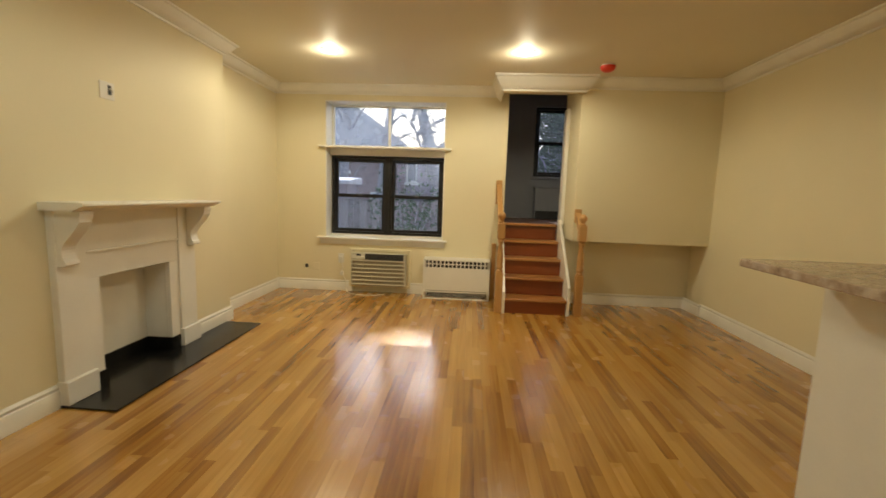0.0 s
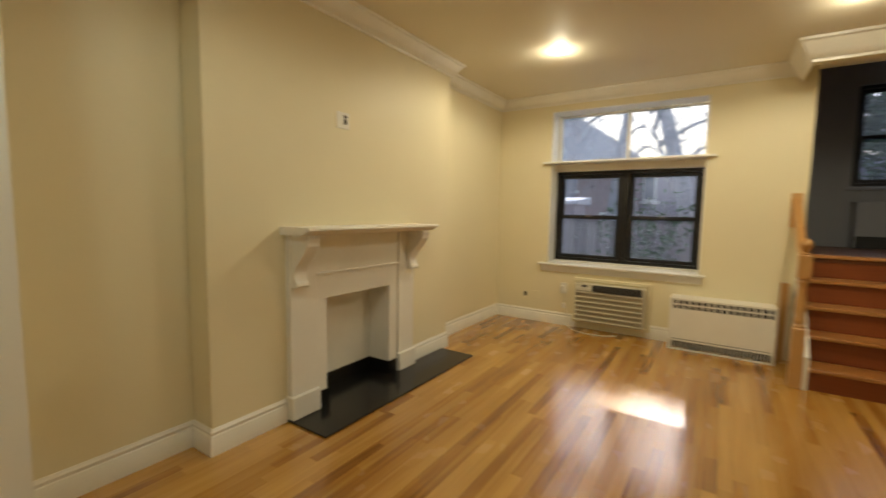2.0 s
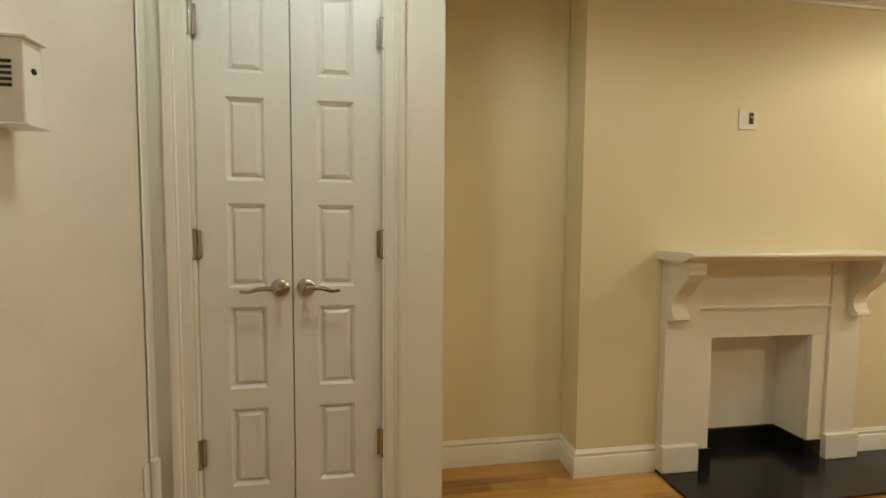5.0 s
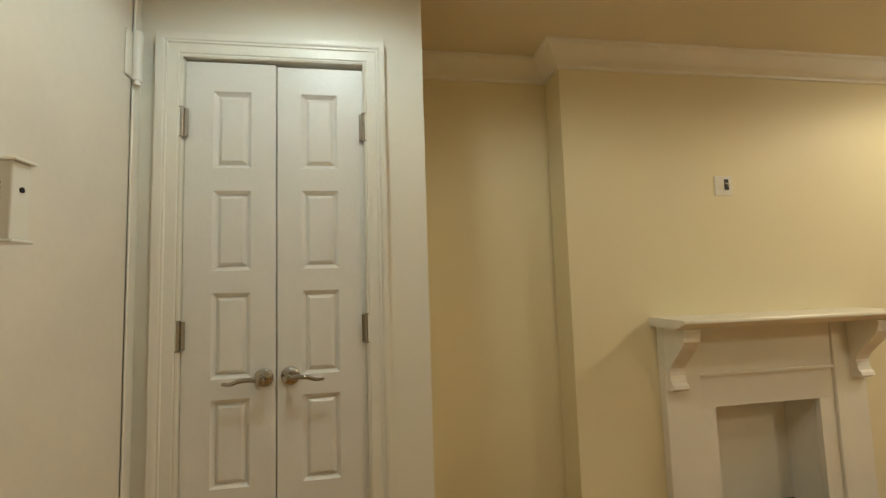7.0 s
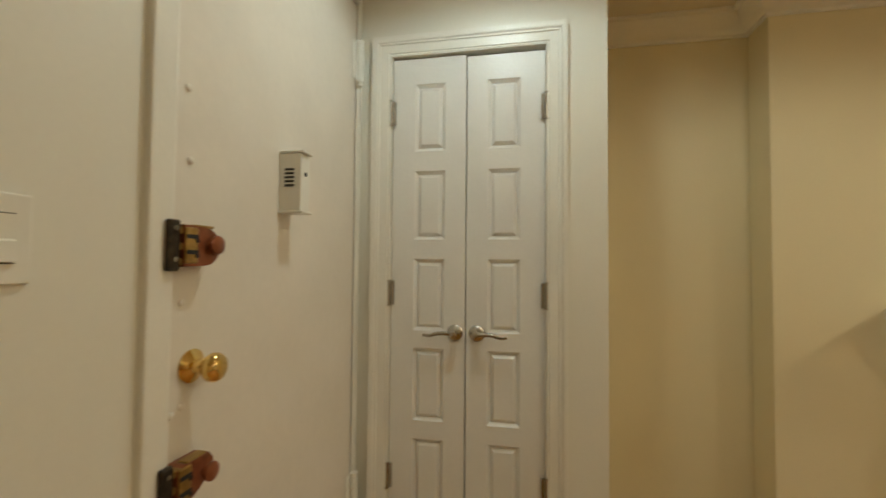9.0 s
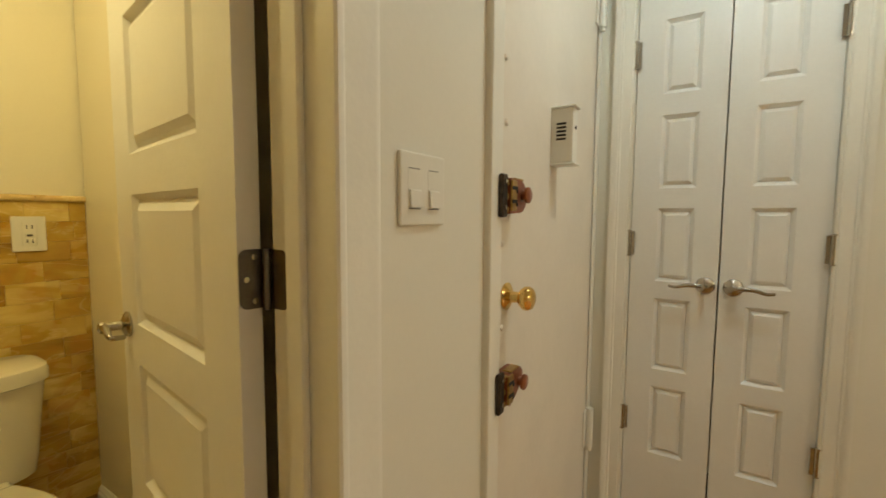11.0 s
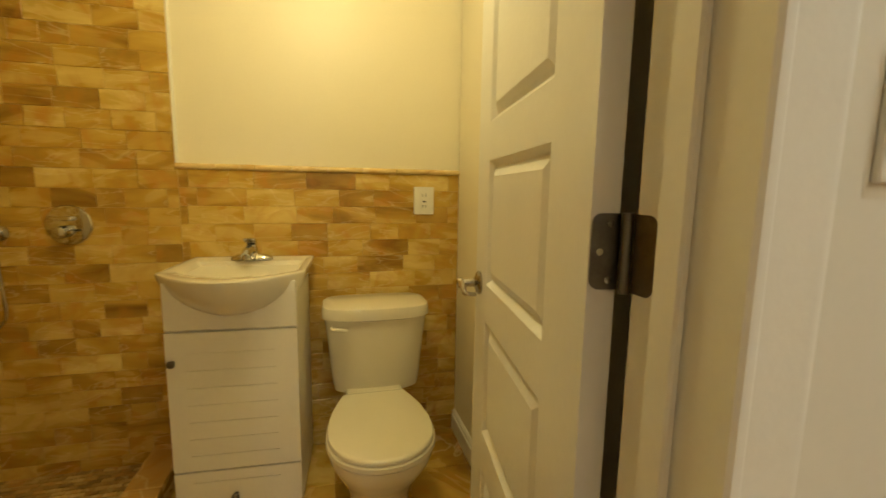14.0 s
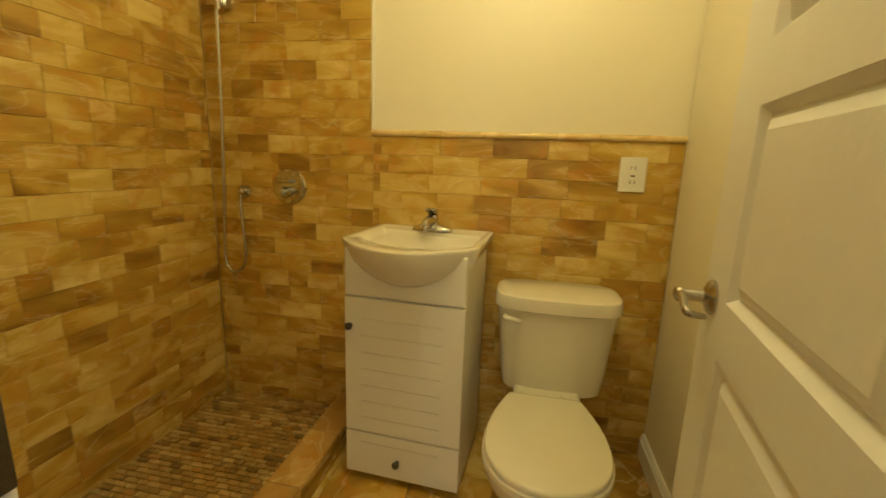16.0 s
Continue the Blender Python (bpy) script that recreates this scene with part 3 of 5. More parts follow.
def casing(name, plane, along, face, a0, a1, top, width=0.084, material="trim", profile=CASE):
    """A door casing: two legs and a head, mitred; face is the way it stands proud (+1 or -1)."""
    s = width / 0.084
    bm = bmesh.new()
    def row(a, z, sa, sz):
        out = []
        for o, w in profile:
            aa, zz, d = a + sa * w * s, z + sz * w * s, plane + face * o
            out.append(bm.verts.new((aa, d, zz) if along == "x" else (d, aa, zz)))
        return out
    rows = [row(a0, 0.0, -1, 0), row(a0, top, -1, 1), row(a1, top, 1, 1), row(a1, 0.0, 1, 0)]
    for u, v in zip(rows, rows[1:]):
        for j in range(len(profile)):
            k = (j + 1) % len(profile)
            bm.faces.new((u[j], v[j], v[k], u[k]))
    bm.faces.new(rows[0]), bm.faces.new(rows[-1][::-1])
    tagged(part(name, bm, material, smooth=True), kind="structure")


casing("closet_casing", XK, "y", 1, 0.362, 0.961, 2.095, 0.078)
casing("bathroom_door_casing", YS, "x", 1, -0.422, 0.232, 2.087, 0.094, profile=FLAT_CASE)
bm = box(-0.915, -0.858, YS - 0.04, YS + 0.018, 0, 2.36, 0.006, 2)
tagged(part("entry_door_jamb", bm, "trim"), kind="structure")
tagged(part("entry_door_jamb", box(-1.842, -1.80, YS - 0.04, YS + 0.006, 0, 2.36, 0.003), "trim"), kind="structure")
tagged(part("entry_door_head", box(-1.80, -0.915, YS - 0.04, YS + 0.018, 2.30, 2.36, 0.004), "trim"), kind="structure")
# lining of the bathroom doorway, with its stop
tagged(part("bathroom_door_lining", box(-0.4395, -0.425, BYN - 0.001, YS + 0.001, 0, 2.09, 0.002), "trim"), kind="structure")
tagged(part("bathroom_door_lining", box(0.235, 0.2495, 0.029, YS + 0.001, 0, 2.09, 0.002), "trim"), kind="structure")
tagged(part("bathroom_door_lining", box(-0.4395, 0.2495, BYN - 0.001, YS + 0.001, 2.0905, 2.1045, 0.002), "trim"), kind="structure")
tagged(part("bathroom_door_stop", box(0.223, 0.235, 0.120, 0.160, 0, 2.08, 0.003), "trim"), kind="structure")
tagged(part("bathroom_door_stop", box(-0.425, -0.413, 0.142, 0.178, 0, 2.08, 0.003), "trim"), kind="structure")
tagged(part("bathroom_threshold", box(-0.42, 0.23, BYN, YS, -0.012, 0.012, 0.004), "onyxrail"), kind="structure")
tagged(part("landing_jamb", box(0.995, 1.037, YW + 0.02, YW + 0.16, LAND, 2.235, 0.004), "trim"), kind="structure")

# ---------------------------------------------------------------- windows
def window_pane(parent, x0, x1, y, z0, z1, material="glass"):
    p = part("pane", box(x0, x1, y, y + 0.005, z0, z1), material, parent)
    p.visible_shadow = False
    return p


def ring(x0, x1, y0, y1, z0, z1, w, bevel=0.003):
    """A flat frame with its four members butted, in one mesh."""
    bm = box(x0, x0 + w, y0, y1, z0, z1, bevel)
    box(x1 - w, x1, y0, y1, z0, z1, bevel, bm=bm)
    box(x0 + w, x1 - w, y0 + 0.001, y1 - 0.001, z0, z0 + w, bevel, bm=bm)
    box(x0 + w, x1 - w, y0 + 0.001, y1 - 0.001, z1 - w, z1, bevel, bm=bm)
    return bm


def sash_pair(win, x0, x1, y, z0, z1, zm, pane="glass"):
    """A double-hung unit: outer frame, the upper sash behind, the lower one in front, with its lift and lock."""
    part("window_frame", ring(x0, x1, y, y + 0.09, z0, z1, 0.032), "blackmetal", win, "black metal frame")
    up = part("sash", ring(x0 + 0.034, x1 - 0.034, y + 0.05, y + 0.08, zm - 0.02, z1 - 0.034, 0.036), "blackmetal", win)
    window_pane(up, x0 + 0.07, x1 - 0.07, y + 0.062, zm + 0.015, z1 - 0.07, pane)
    lo = part("sash", ring(x0 + 0.034, x1 - 0.034, y + 0.015, y + 0.045, z0 + 0.034, zm + 0.022, 0.036), "blackmetal", win)
    window_pane(lo, x0 + 0.07, x1 - 0.07, y + 0.028, z0 + 0.07, zm - 0.014, pane)
    c = (x0 + x1) / 2
    part("sash_lock", box(c - 0.03, c + 0.03, y - 0.002, y + 0.014, zm + 0.004, zm + 0.02, 0.004, 2), "pewter", lo)


w1 = tagged(new("window_1"), "black double-hung twin window in a white recess", "window", kind="structure")
wy = 5.56
sash_pair(w1, -1.803, -1.102, wy, 0.686, 1.652, 1.165)
sash_pair(w1, -1.082, -0.400, wy, 0.686, 1.652, 1.165)
part("mullion", box(-1.102, -1.082, wy - 0.004, wy + 0.09, 0.686, 1.652, 0.002), "blackmetal", w1)
part("transom_bar", box(-1.808, -0.387, wy - 0.06, wy + 0.1, 1.654, 1.725, 0.004), "trim", w1, "white painted transom bar")
t_fr = part("transom_frame", ring(-1.800, -0.393, wy + 0.03, wy + 0.08, 1.760, 2.261, 0.020), "trim", w1, "white fixed transom frame")
part("transom_mullion", box(-1.105, -1.078, wy + 0.025, wy + 0.085, 1.780, 2.241, 0.003), "trim", w1)
window_pane(t_fr, -1.778, -1.105, wy + 0.05, 1.780, 2.241, "hazedglass")
window_pane(t_fr, -1.078, -0.415, wy + 0.05, 1.780, 2.241, "hazedglass")
part("window_shelf", box(-1.885, -0.312, 5.30, wy + 0.02, 1.725, 1.745, 0.005, 2), "trim", w1, "thin white shelf across the window")
part("window_stool", box(-1.905, -0.335, 5.295, wy, 0.643, 0.665, 0.007, 2), "trim", w1, "white window stool")
part("apron", box(-1.880, -0.360, 5.340, 5.360, 0.575, 0.643, 0.005, 2), "trim", w1)
part("side_lining", box(-1.814, -1.804, 5.362, wy, 0.665, 2.270), "trim", w1)
part("side_lining", box(-0.396, -0.386, 5.362, wy, 0.665, 2.270), "trim", w1)
part("head_lining", box(-1.804, -0.396, 5.362, wy + 0.03, 2.261, 2.271), "trim", w1)
part("sill_filler", box(-1.80, -0.395, wy, wy + 0.1, 0.630, 0.685), "trim", w1)
w2 = tagged(new("window_2"), "black double-hung window in the grey back room", "window", kind="structure")
sash_pair(w2, 0.895, 1.615, uy1 + 0.03, 1.545, 2.595, 2.06, "dimglass")
part("window_stool", box(0.86, 1.65, uy1 - 0.04, uy1 + 0.03, 1.50, 1.53, 0.004), "greywall", w2)

hc = thing("heater_cover", "low grey painted heater cover under the back room window", "radiator", at=(1.25, 7.0, LAND))
part("cover_front", box(0.92, 1.62, 6.95, 6.965, 1.015, 1.362, 0.003), "greywall", hc)
part("cover_top", box(0.905, 1.635, 6.94, 7.097, 1.362, 1.378, 0.004), "greywall", hc)
part("cover_side", box(0.92, 0.935, 6.965, 7.097, LAND - 0.011, 1.362), "greywall", hc)
part("cover_side", box(1.605, 1.62, 6.965, 7.097, LAND - 0.011, 1.362), "greywall", hc)
part("air_slot", box(0.935, 1.605, 6.968, 6.985, LAND - 0.011, 1.015), "dark", hc, "dark open air slot")

# ---------------------------------------------------------------- stairs to the back room
NOSE = ((4.650, 0.160), (4.850, 0.348), (5.045, 0.531), (5.240, 0.714), (5.440, 0.900))
st = thing("staircase", "five-step wooden staircase with oak treads and red-brown risers", "staircase", at=(0.65, 5.0, 0))
low = 0.0
for k, (ny, nz) in enumerate(NOSE):
    back = NOSE[k + 1][0] + 0.03 if k < 4 else YW + 0.22
    part("tread", box(0.332, 0.968, ny, back, nz - 0.028, nz, 0.010, 3), "tread", st, "varnished oak tread")
    part("riser", box(0.334, 0.966, ny + 0.03, ny + 0.045, low, nz - 0.028), "riser", st, "red-brown stained riser")
    low = nz
def slope_board(x0, x1, lift):
    return prism([(4.655, 0.0), (5.40, 0.0), (5.40, 0.90 + lift), (5.33, 0.90 + lift), (4.655, 0.235 + lift)], "x", x0, x1)
part("stringer", slope_board(0.300, 0.331, 0.0), "trim", st, "white painted stringer")
part("stringer", slope_board(0.969, 0.998, 0.06), "trim", st, "white painted stringer")


def newel(x, y, group="newel posts"):
    n = thing("newel_post", "turned oak newel post at the foot of the stairs", "newel post", group, at=(x, y, 0))
    s = 0.038
    part("post_base", box(x - s, x + s, y - s, y + s, 0, 0.43, 0.004), "newel", n)
    part("turned_shaft", lathe((x, y, 0.43), (x, y, 1), [(0, 0.034), (0.015, 0.036), (0.03, 0.026), (0.045, 0.034), (0.06, 0.036), (0.075, 0.028), (0.12, 0.034), (0.20, 0.030), (0.29, 0.021), (0.31, 0.028), (0.325, 0.034), (0.34, 0.028), (0.352, 0.034)]), "newel", n, smooth=True)
    part("post_block", box(x - s, x + s, y - s, y + s, 0.782, 0.945, 0.005), "newel", n)
    part("finial", lathe((x, y, 0.945), (x, y, 2), [(0, 0.030), (0.012, 0.034), (0.022, 0.022), (0.034, 0.024), (0.055, 0.038), (0.080, 0.040), (0.100, 0.030), (0.114, 0.008)]), "newel", n, smooth=True)
    return n


newel(0.262, 4.69)
newel(1.083, 4.69)
def rail_between(x, y0, z0, y1, z1, zr0, zr1, label):
    h = thing("handrail", label, "handrail", "stair handrails", at=(x, y0, z0))
    d = 0.035
    part("rail", prism([(y0, z0 - d), (y1, z1 - d), (y1, z1 + d), (y0, z0 + d)], "x", x - 0.027, x + 0.027), "newel", h)
    part("wall_rosette", box(x - 0.036, x + 0.036, y1, y1 + 0.018, zr0, zr1, 0.004), "newel", h)
rail_between(0.262, 4.728, 0.86, 5.340, 1.32, 1.12, 1.40, "sloping oak handrail fixed to the window wall")
rail_between(1.083, 4.728, 0.89, 4.902, 1.03, 0.96, 1.105, "short oak handrail fixed to the cream wall")
hp = thing("half_post", "plain oak half post against the wall beside the stairs", "post", at=(0.225, 5.33, 0))
part("half_post_shaft", box(0.205, 0.255, 5.285, 5.358, 0.0, 0.66, 0.004), "newel", hp)

# ---------------------------------------------------------------- fireplace
fp = thing("fireplace_mantel", "white painted fireplace mantel with scrolled brackets on a black hearth", "fireplace", at=(XC, 2.88, 0))
part("shelf", sweep([(0.0, 1.062), (0.185, 1.062), (0.192, 1.070), (0.212, 1.074), (0.218, 1.084), (0.238, 1.087), (0.242, 1.092), (0.242, 1.101), (0.238, 1.106), (0.0, 1.106)], [(XC, 2.295), (XC, 3.485)], flip=-1), "trim", fp, "deep moulded white shelf")
for y0, y1, ya, yb in ((2.325, 2.508, 2.508, 2.592), (3.262, 3.445, 3.174, 3.262)):
    pil = part("pilaster", box(XC, XC + 0.044, y0, y1, 0.145, 1.062, 0.003), "trim", fp)
    part("plinth", box(XC, XC + 0.066, y0 - 0.008, y1 + 0.006, 0.012, 0.145, 0.006, 2), "trim", pil)
    part("slip", box(XC, XC + 0.030, ya, yb, 0.105, 0.668, 0.002), "trim", fp)
    out = [(XC + 0.044, 1.060), (XC + 0.185, 1.060), (XC + 0.188, 1.045), (XC + 0.182, 1.022)]
    for k in range(13):
        a = k / 12
        out.append((XC + 0.180 - 0.100 * a - 0.030 * math.sin(math.pi * a) + 0.012 * math.sin(2 * math.pi * a), 1.005 - 0.20 * a))
    out += [(XC + 0.090, 0.795), (XC + 0.094, 0.780), (XC + 0.082, 0.770), (XC + 0.044, 0.770)]
    c = (y0 + y1) / 2
    c += -0.045 if y0 < 2.9 else 0.045
    part("bracket", prism(out, "y", c - 0.040, c + 0.040), "trim", fp, "scrolled white bracket")
part("lintel", box(XC, XC + 0.030, 2.508, 3.262, 0.668, 0.815, 0.002), "trim", fp)
part("frieze", box(XC, XC + 0.034, 2.508, 3.262, 0.830, 1.062, 0.002), "trim", fp)
part("frieze_bead", box(XC, XC + 0.042, 2.508, 3.262, 0.815, 0.830, 0.004, 2), "trim", fp)
fb = tagged(new("firebox"), kind="structure")
FB = XC - 0.165                           # back of the shallow firebox
part("firebox_back", box(FB - 0.02, FB, 2.57, 3.196, 0.0, 0.72), "trim", fb)
part("firebox_top", box(FB, XC, 2.592, 3.174, 0.70, 0.72), "trim", fb)
part("firebox_side", box(FB, XC, 2.561, 2.592, 0, 0.70), "trim", fb)
part("firebox_side", box(FB, XC, 3.174, 3.209, 0, 0.70), "trim", fb)
h = thing("hearth", "polished black granite hearth slab with low upstands", "hearth", at=(-2.07, 3.1, 0))
part("slab", box(XC, -1.905, 2.312, 3.890, 0.001, 0.012, 0.002), "granite", h)
part("inner_slab", box(FB + 0.002, XC, 2.594, 3.172, 0.001, 0.012), "granite", h)
part("upstand", box(FB + 0.001, FB + 0.015, 2.607, 3.159, 0.012, 0.105, 0.002), "granite", h)
part("upstand", prism([(XC + 0.036, 2.510), (XC + 0.036, 2.606), (FB + 0.001, 2.606), (FB + 0.001, 2.593), (XC + 0.001, 2.593), (XC + 0.001, 2.510)], "z", 0.012, 0.105), "granite", h)
part("upstand", prism([(XC + 0.036, 3.260), (XC + 0.036, 3.160), (FB + 0.001, 3.160), (FB + 0.001, 3.173), (XC + 0.001, 3.173), (XC + 0.001, 3.260)], "z", 0.012, 0.105), "granite", h)

cb = thing("cable_outlet", "white cable plate with a dark opening above the mantel", "outlet", at=(XC, 2.757, 1.75))
part("plate", box(XC, XC + 0.006, 2.706, 2.810, 1.702, 1.802, 0.002), "white_plastic", cb)
part("opening", box(XC + 0.006, XC + 0.008, 2.762, 2.786, 1.73, 1.785), "dark", cb, "dark cable opening")
part("cable_stub", tube([(XC + 0.006, 2.772, 1.765), (XC + 0.02, 2.775, 1.757), (XC + 0.018, 2.778, 1.742)], 0.004), "cable", cb)

# ---------------------------------------------------------------- panelled doors
PANELS = ((0.320, 0.593), (0.662, 0.942), (1.009, 1.289), (1.364, 1.636), (1.714, 1.984))


def leaf(owner, name, w, h, t, p0, p1, place, material="door", label="", panels=PANELS, slope=0.012):
    """A five-panel moulded leaf in its own frame: x along its width, front face at y = 0, thickness behind it."""
    bm = bmesh.new()
    d = 0.013
    zs = [0.012] + [z for a, b in panels for z in (a, b)] + [h]
    def quad(*pts):
        bm.faces.new([bm.verts.new(p) for p in pts])
    quad((0, 0, zs[0]), (p0, 0, zs[0]), (p0, 0, h), (0, 0, h))
    quad((p1, 0, zs[0]), (w, 0, zs[0]), (w, 0, h), (p1, 0, h))
    for k in range(0, len(zs), 2):
        quad((p0, 0, zs[k]), (p1, 0, zs[k]), (p1, 0, zs[k + 1]), (p0, 0, zs[k + 1]))
    for y in (t,):
        quad((0, y, zs[0]), (0, y, h), (w, y, h), (w, y, zs[0]))
    quad((0, 0, zs[0]), (0, 0, h), (0, t, h), (0, t, zs[0]))
    quad((w, 0, zs[0]), (w, t, zs[0]), (w, t, h), (w, 0, h))
    quad((0, 0, h), (w, 0, h), (w, t, h), (0, t, h))
    quad((0, 0, zs[0]), (0, t, zs[0]), (w, t, zs[0]), (w, 0, zs[0]))
    body = part(name, bm, material, owner, label)
    body.data.transform(place)
    for a, b in panels:
        rings = []
        for ins, dep in ((0.0, 0.0), (0.003, 0.003), (0.012, d), (0.015, d + 0.001), (0.015 + slope * 0.3, d * 0.7), (0.015 + slope, 0.002), (0.017 + slope, 0.002)):
            rings.append([(p0 + ins, dep, a + ins), (p1 - ins, dep, a + ins), (p1 - ins, dep, b - ins), (p0 + ins, dep, b - ins)])
        pm = bmesh.new()
        vs = [[pm.verts.new(p) for p in r] for r in rings]
        for u, v in zip(vs, vs[1:]):
            for k in range(4):
                pm.faces.new((u[k], u[(k + 1) % 4], v[(k + 1) % 4], v[k]))
        pm.faces.new(vs[-1])
        o = part("panel", pm, material, body)
        o.data.transform(place)
    return body


def lever(owner, rose, out, side, length=0.115, curl=0.0):
    """A lever handle: out is the way the door faces, side the way the lever points."""
    c, out, side = Vector(rose), Vector(out), Vector(side)
    hd = part("handle", lathe(c, c + out, [(0, 0.030), (0.004, 0.031), (0.009, 0.027), (0.013, 0.018), (0.016, 0.011), (0.046, 0.010), (0.050, 0.014), (0.058, 0.013), (0.062, 0.006)], 28), "nickel", owner, "satin nickel lever handle", smooth=True)
    up = Vector((0, 0, 1))
    pts = [c + out * 0.05, c + out * 0.053 + side * 0.025 + up * 0.004, c + out * 0.055 + side * 0.06 + up * 0.003, c + out * 0.054 + side * 0.09 - up * 0.006, c + out * (0.05 - curl) + side * length - up * (0.004 + curl * 0.3)]
    part("lever", tube(pts, lambda s: 0.0095 - 0.0045 * s), "nickel", hd, smooth=True)
    return hd


def knuckle(owner, x, y, z0, z1, r=0.0075, material="nickel", name="hinge", plates=()):
    hg = part(name, cyl((x, y, z0), (x, y, z1), r, n=14), material, owner, smooth=True)
    for b in plates:
        part("hinge_leaf", box(*b), material, hg)
    for z in (z0 - 0.004, z1 + 0.001):
        part("hinge_tip", cyl((x, y, z), (x, y, z + 0.004), r * 1.15, n=12), material, hg)
    return hg


cx = XK - 0.008                               # front face of the closet leaves
cd = thing("closet_door", "pair of white five-panel closet doors, closed, with nickel levers", "door", at=(cx, 0.66, 0))
place_l = Matrix.Translation((cx, 0.365, 0)) @ Matrix.Rotation(radians(90), 4, "Z")
place_r = Matrix.Translation((cx, 0.6645, 0)) @ Matrix.Rotation(radians(90), 4, "Z")
L1 = leaf(cd, "door_leaf", 0.2945, 2.088, 0.035, 0.090, 0.213, place_l)
L2 = leaf(cd, "door_leaf", 0.2945, 2.080, 0.035, 0.080, 0.204, place_r)
lever(L1, (cx, 0.622, 1.006), (1, 0, 0), (0, -1, 0))
lever(L2, (cx, 0.707, 1.006), (1, 0, 0), (0, 1, 0))
for own, y, s in ((L1, 0.360, 1), (L2, 0.963, -1)):
    for z in ((1.820, 1.915) if s > 0 else (1.815, 1.91), (1.108, 1.200), (0.402, 0.493)):
        knuckle(own, XK + 0.006, y, z[0], z[1], plates=((XK - 0.003, XK + 0.004, min(y, y + s * 0.018), max(y, y + s * 0.018), z[0], z[1]),))
tagged(part("closet_dark", box(XL, XK - 0.11, YS, YK - 0.11, 0.0, 0.01), "dark"), kind="structure")

# bathroom door: opened inward past square, hinged on the entry-door side
bd = thing("bathroom_door", "ivory five-panel bathroom door standing open against the wall", "door", at=(-0.40, 0.09, 0))
ang = radians(-98.1)
place_b = Matrix.Translation((-0.387, 0.070, 0)) @ Matrix.Rotation(ang, 4, "Z") @ Matrix.Diagonal((1, -1, 1, 1))
B1 = leaf(bd, "door_leaf", 0.665, 2.075, 0.035, 0.138, 0.538, place_b, panels=((0.215, 0.515), (0.615, 0.906), (1.001, 1.299), (1.388, 1.686), (1.780, 1.985)), slope=0.022)
dirb = Vector((math.cos(ang), math.sin(ang), 0))
outb = Vector((-dirb.y, dirb.x, 0))
rb = Vector((-0.387, 0.070, 0)) + dirb * 0.610 + Vector((0, 0, 0.990))
lever(B1, rb, outb, -dirb, 0.085, 0.022)
part("latch_plate", box(-0.0, 0.001, -0.012, 0.012, -0.028, 0.028), "nickel", B1).data.transform(Matrix.Translation(Vector((-0.387, 0.070, 0.990)) + dirb * 0.666 - outb * 0.018) @ Matrix.Rotation(ang, 4, "Z"))


def butt_hinge(z):
    """A round-cornered butt hinge, open flat between the leaf's edge and the lining."""
    px, py = -0.424, 0.088
    hg = thing("butt_hinge", "dark metal round-cornered hinge of the bathroom door", "hinge", "bathroom door hinges", at=(px, py, z))
    part("pin", cyl((px + 0.004, py + 0.004, z - 0.046), (px + 0.004, py + 0.004, z + 0.046), 0.006, n=14), "pewter", hg, smooth=True)
    def plate(m, sgn):
        out = []
        r = 0.012
        for cxx, czz, a0 in ((0.034 - r, 0.0445 - r, 0), (0.0, 0.0445, 90), (0.0, -0.0445, 180), (0.034 - r, -0.0445 + r, 270)):
            if cxx:
                out += [(cxx + r * math.cos(radians(a0 + k * 18)), czz + r * math.sin(radians(a0 + k * 18))) for k in range(6)]
            else:
                out.append((0.0, czz))
        bm = prism([(u * sgn, v) for u, v in out], "y", 0.0, 0.0025)
        bmesh.ops.transform(bm, matrix=m, verts=bm.verts)
        p = part("hinge_leaf", bm, "pewter", hg)
        for u, v in ((0.012, 0.033), (0.024, 0.0), (0.012, -0.033)):
            s = cyl((u * sgn, 0.0025, v), (u * sgn, 0.0036, v), 0.0042, n=12)
            bmesh.ops.transform(s, matrix=m, verts=s.verts)
            part("screw", s, "chrome", p)
    # on the edge of the leaf
    plate(Matrix.Translation((-0.421, 0.0765, z)) @ Matrix.Rotation(radians(-8.1), 4, "Z"), 1)
    # on the lining
    plate(Matrix.Translation((-0.4245, 0.098, z)) @ Matrix.Rotation(radians(90), 4, "Z") @ Matrix.Rotation(radians(180), 4, "Y") @ Matrix.Rotation(radians(0), 4, "X"), -1)


for z in (0.30, 1.160, 1.88):
    butt_hinge(z)
sp = thing("strike_plate", "dark metal strike plate on the doorway lining", "strike plate", at=(0.235, 0.055, 0.98))
part("plate", box(0.2325, 0.2350, 0.030, 0.078, 0.940, 1.022, 0.001), "pewter", sp)
part("latch_hole", box(0.2318, 0.2325, 0.045, 0.066, 0.965, 0.998), "dark", sp)

# entry door and its hardware
ed = thing("entry_door", "cream painted metal entry door, closed, with scuffed bolt heads", "door", at=(-1.36, YS, 0))
E1 = part("door_leaf", box(-1.7995, -0.926, YS - 0.05, YS - 0.002, 0.01, 2.296, 0.002), "entry", ed)
ey = YS - 0.002
# dark strip standing in for the shade inside the latch-side gap
tagged(part("gap_shade_strip", box(-0.9255, -0.9155, YS - 0.05, YS - 0.006, 0.01, 2.296), "dark"), kind="structure")
rnd = random.Random(5)
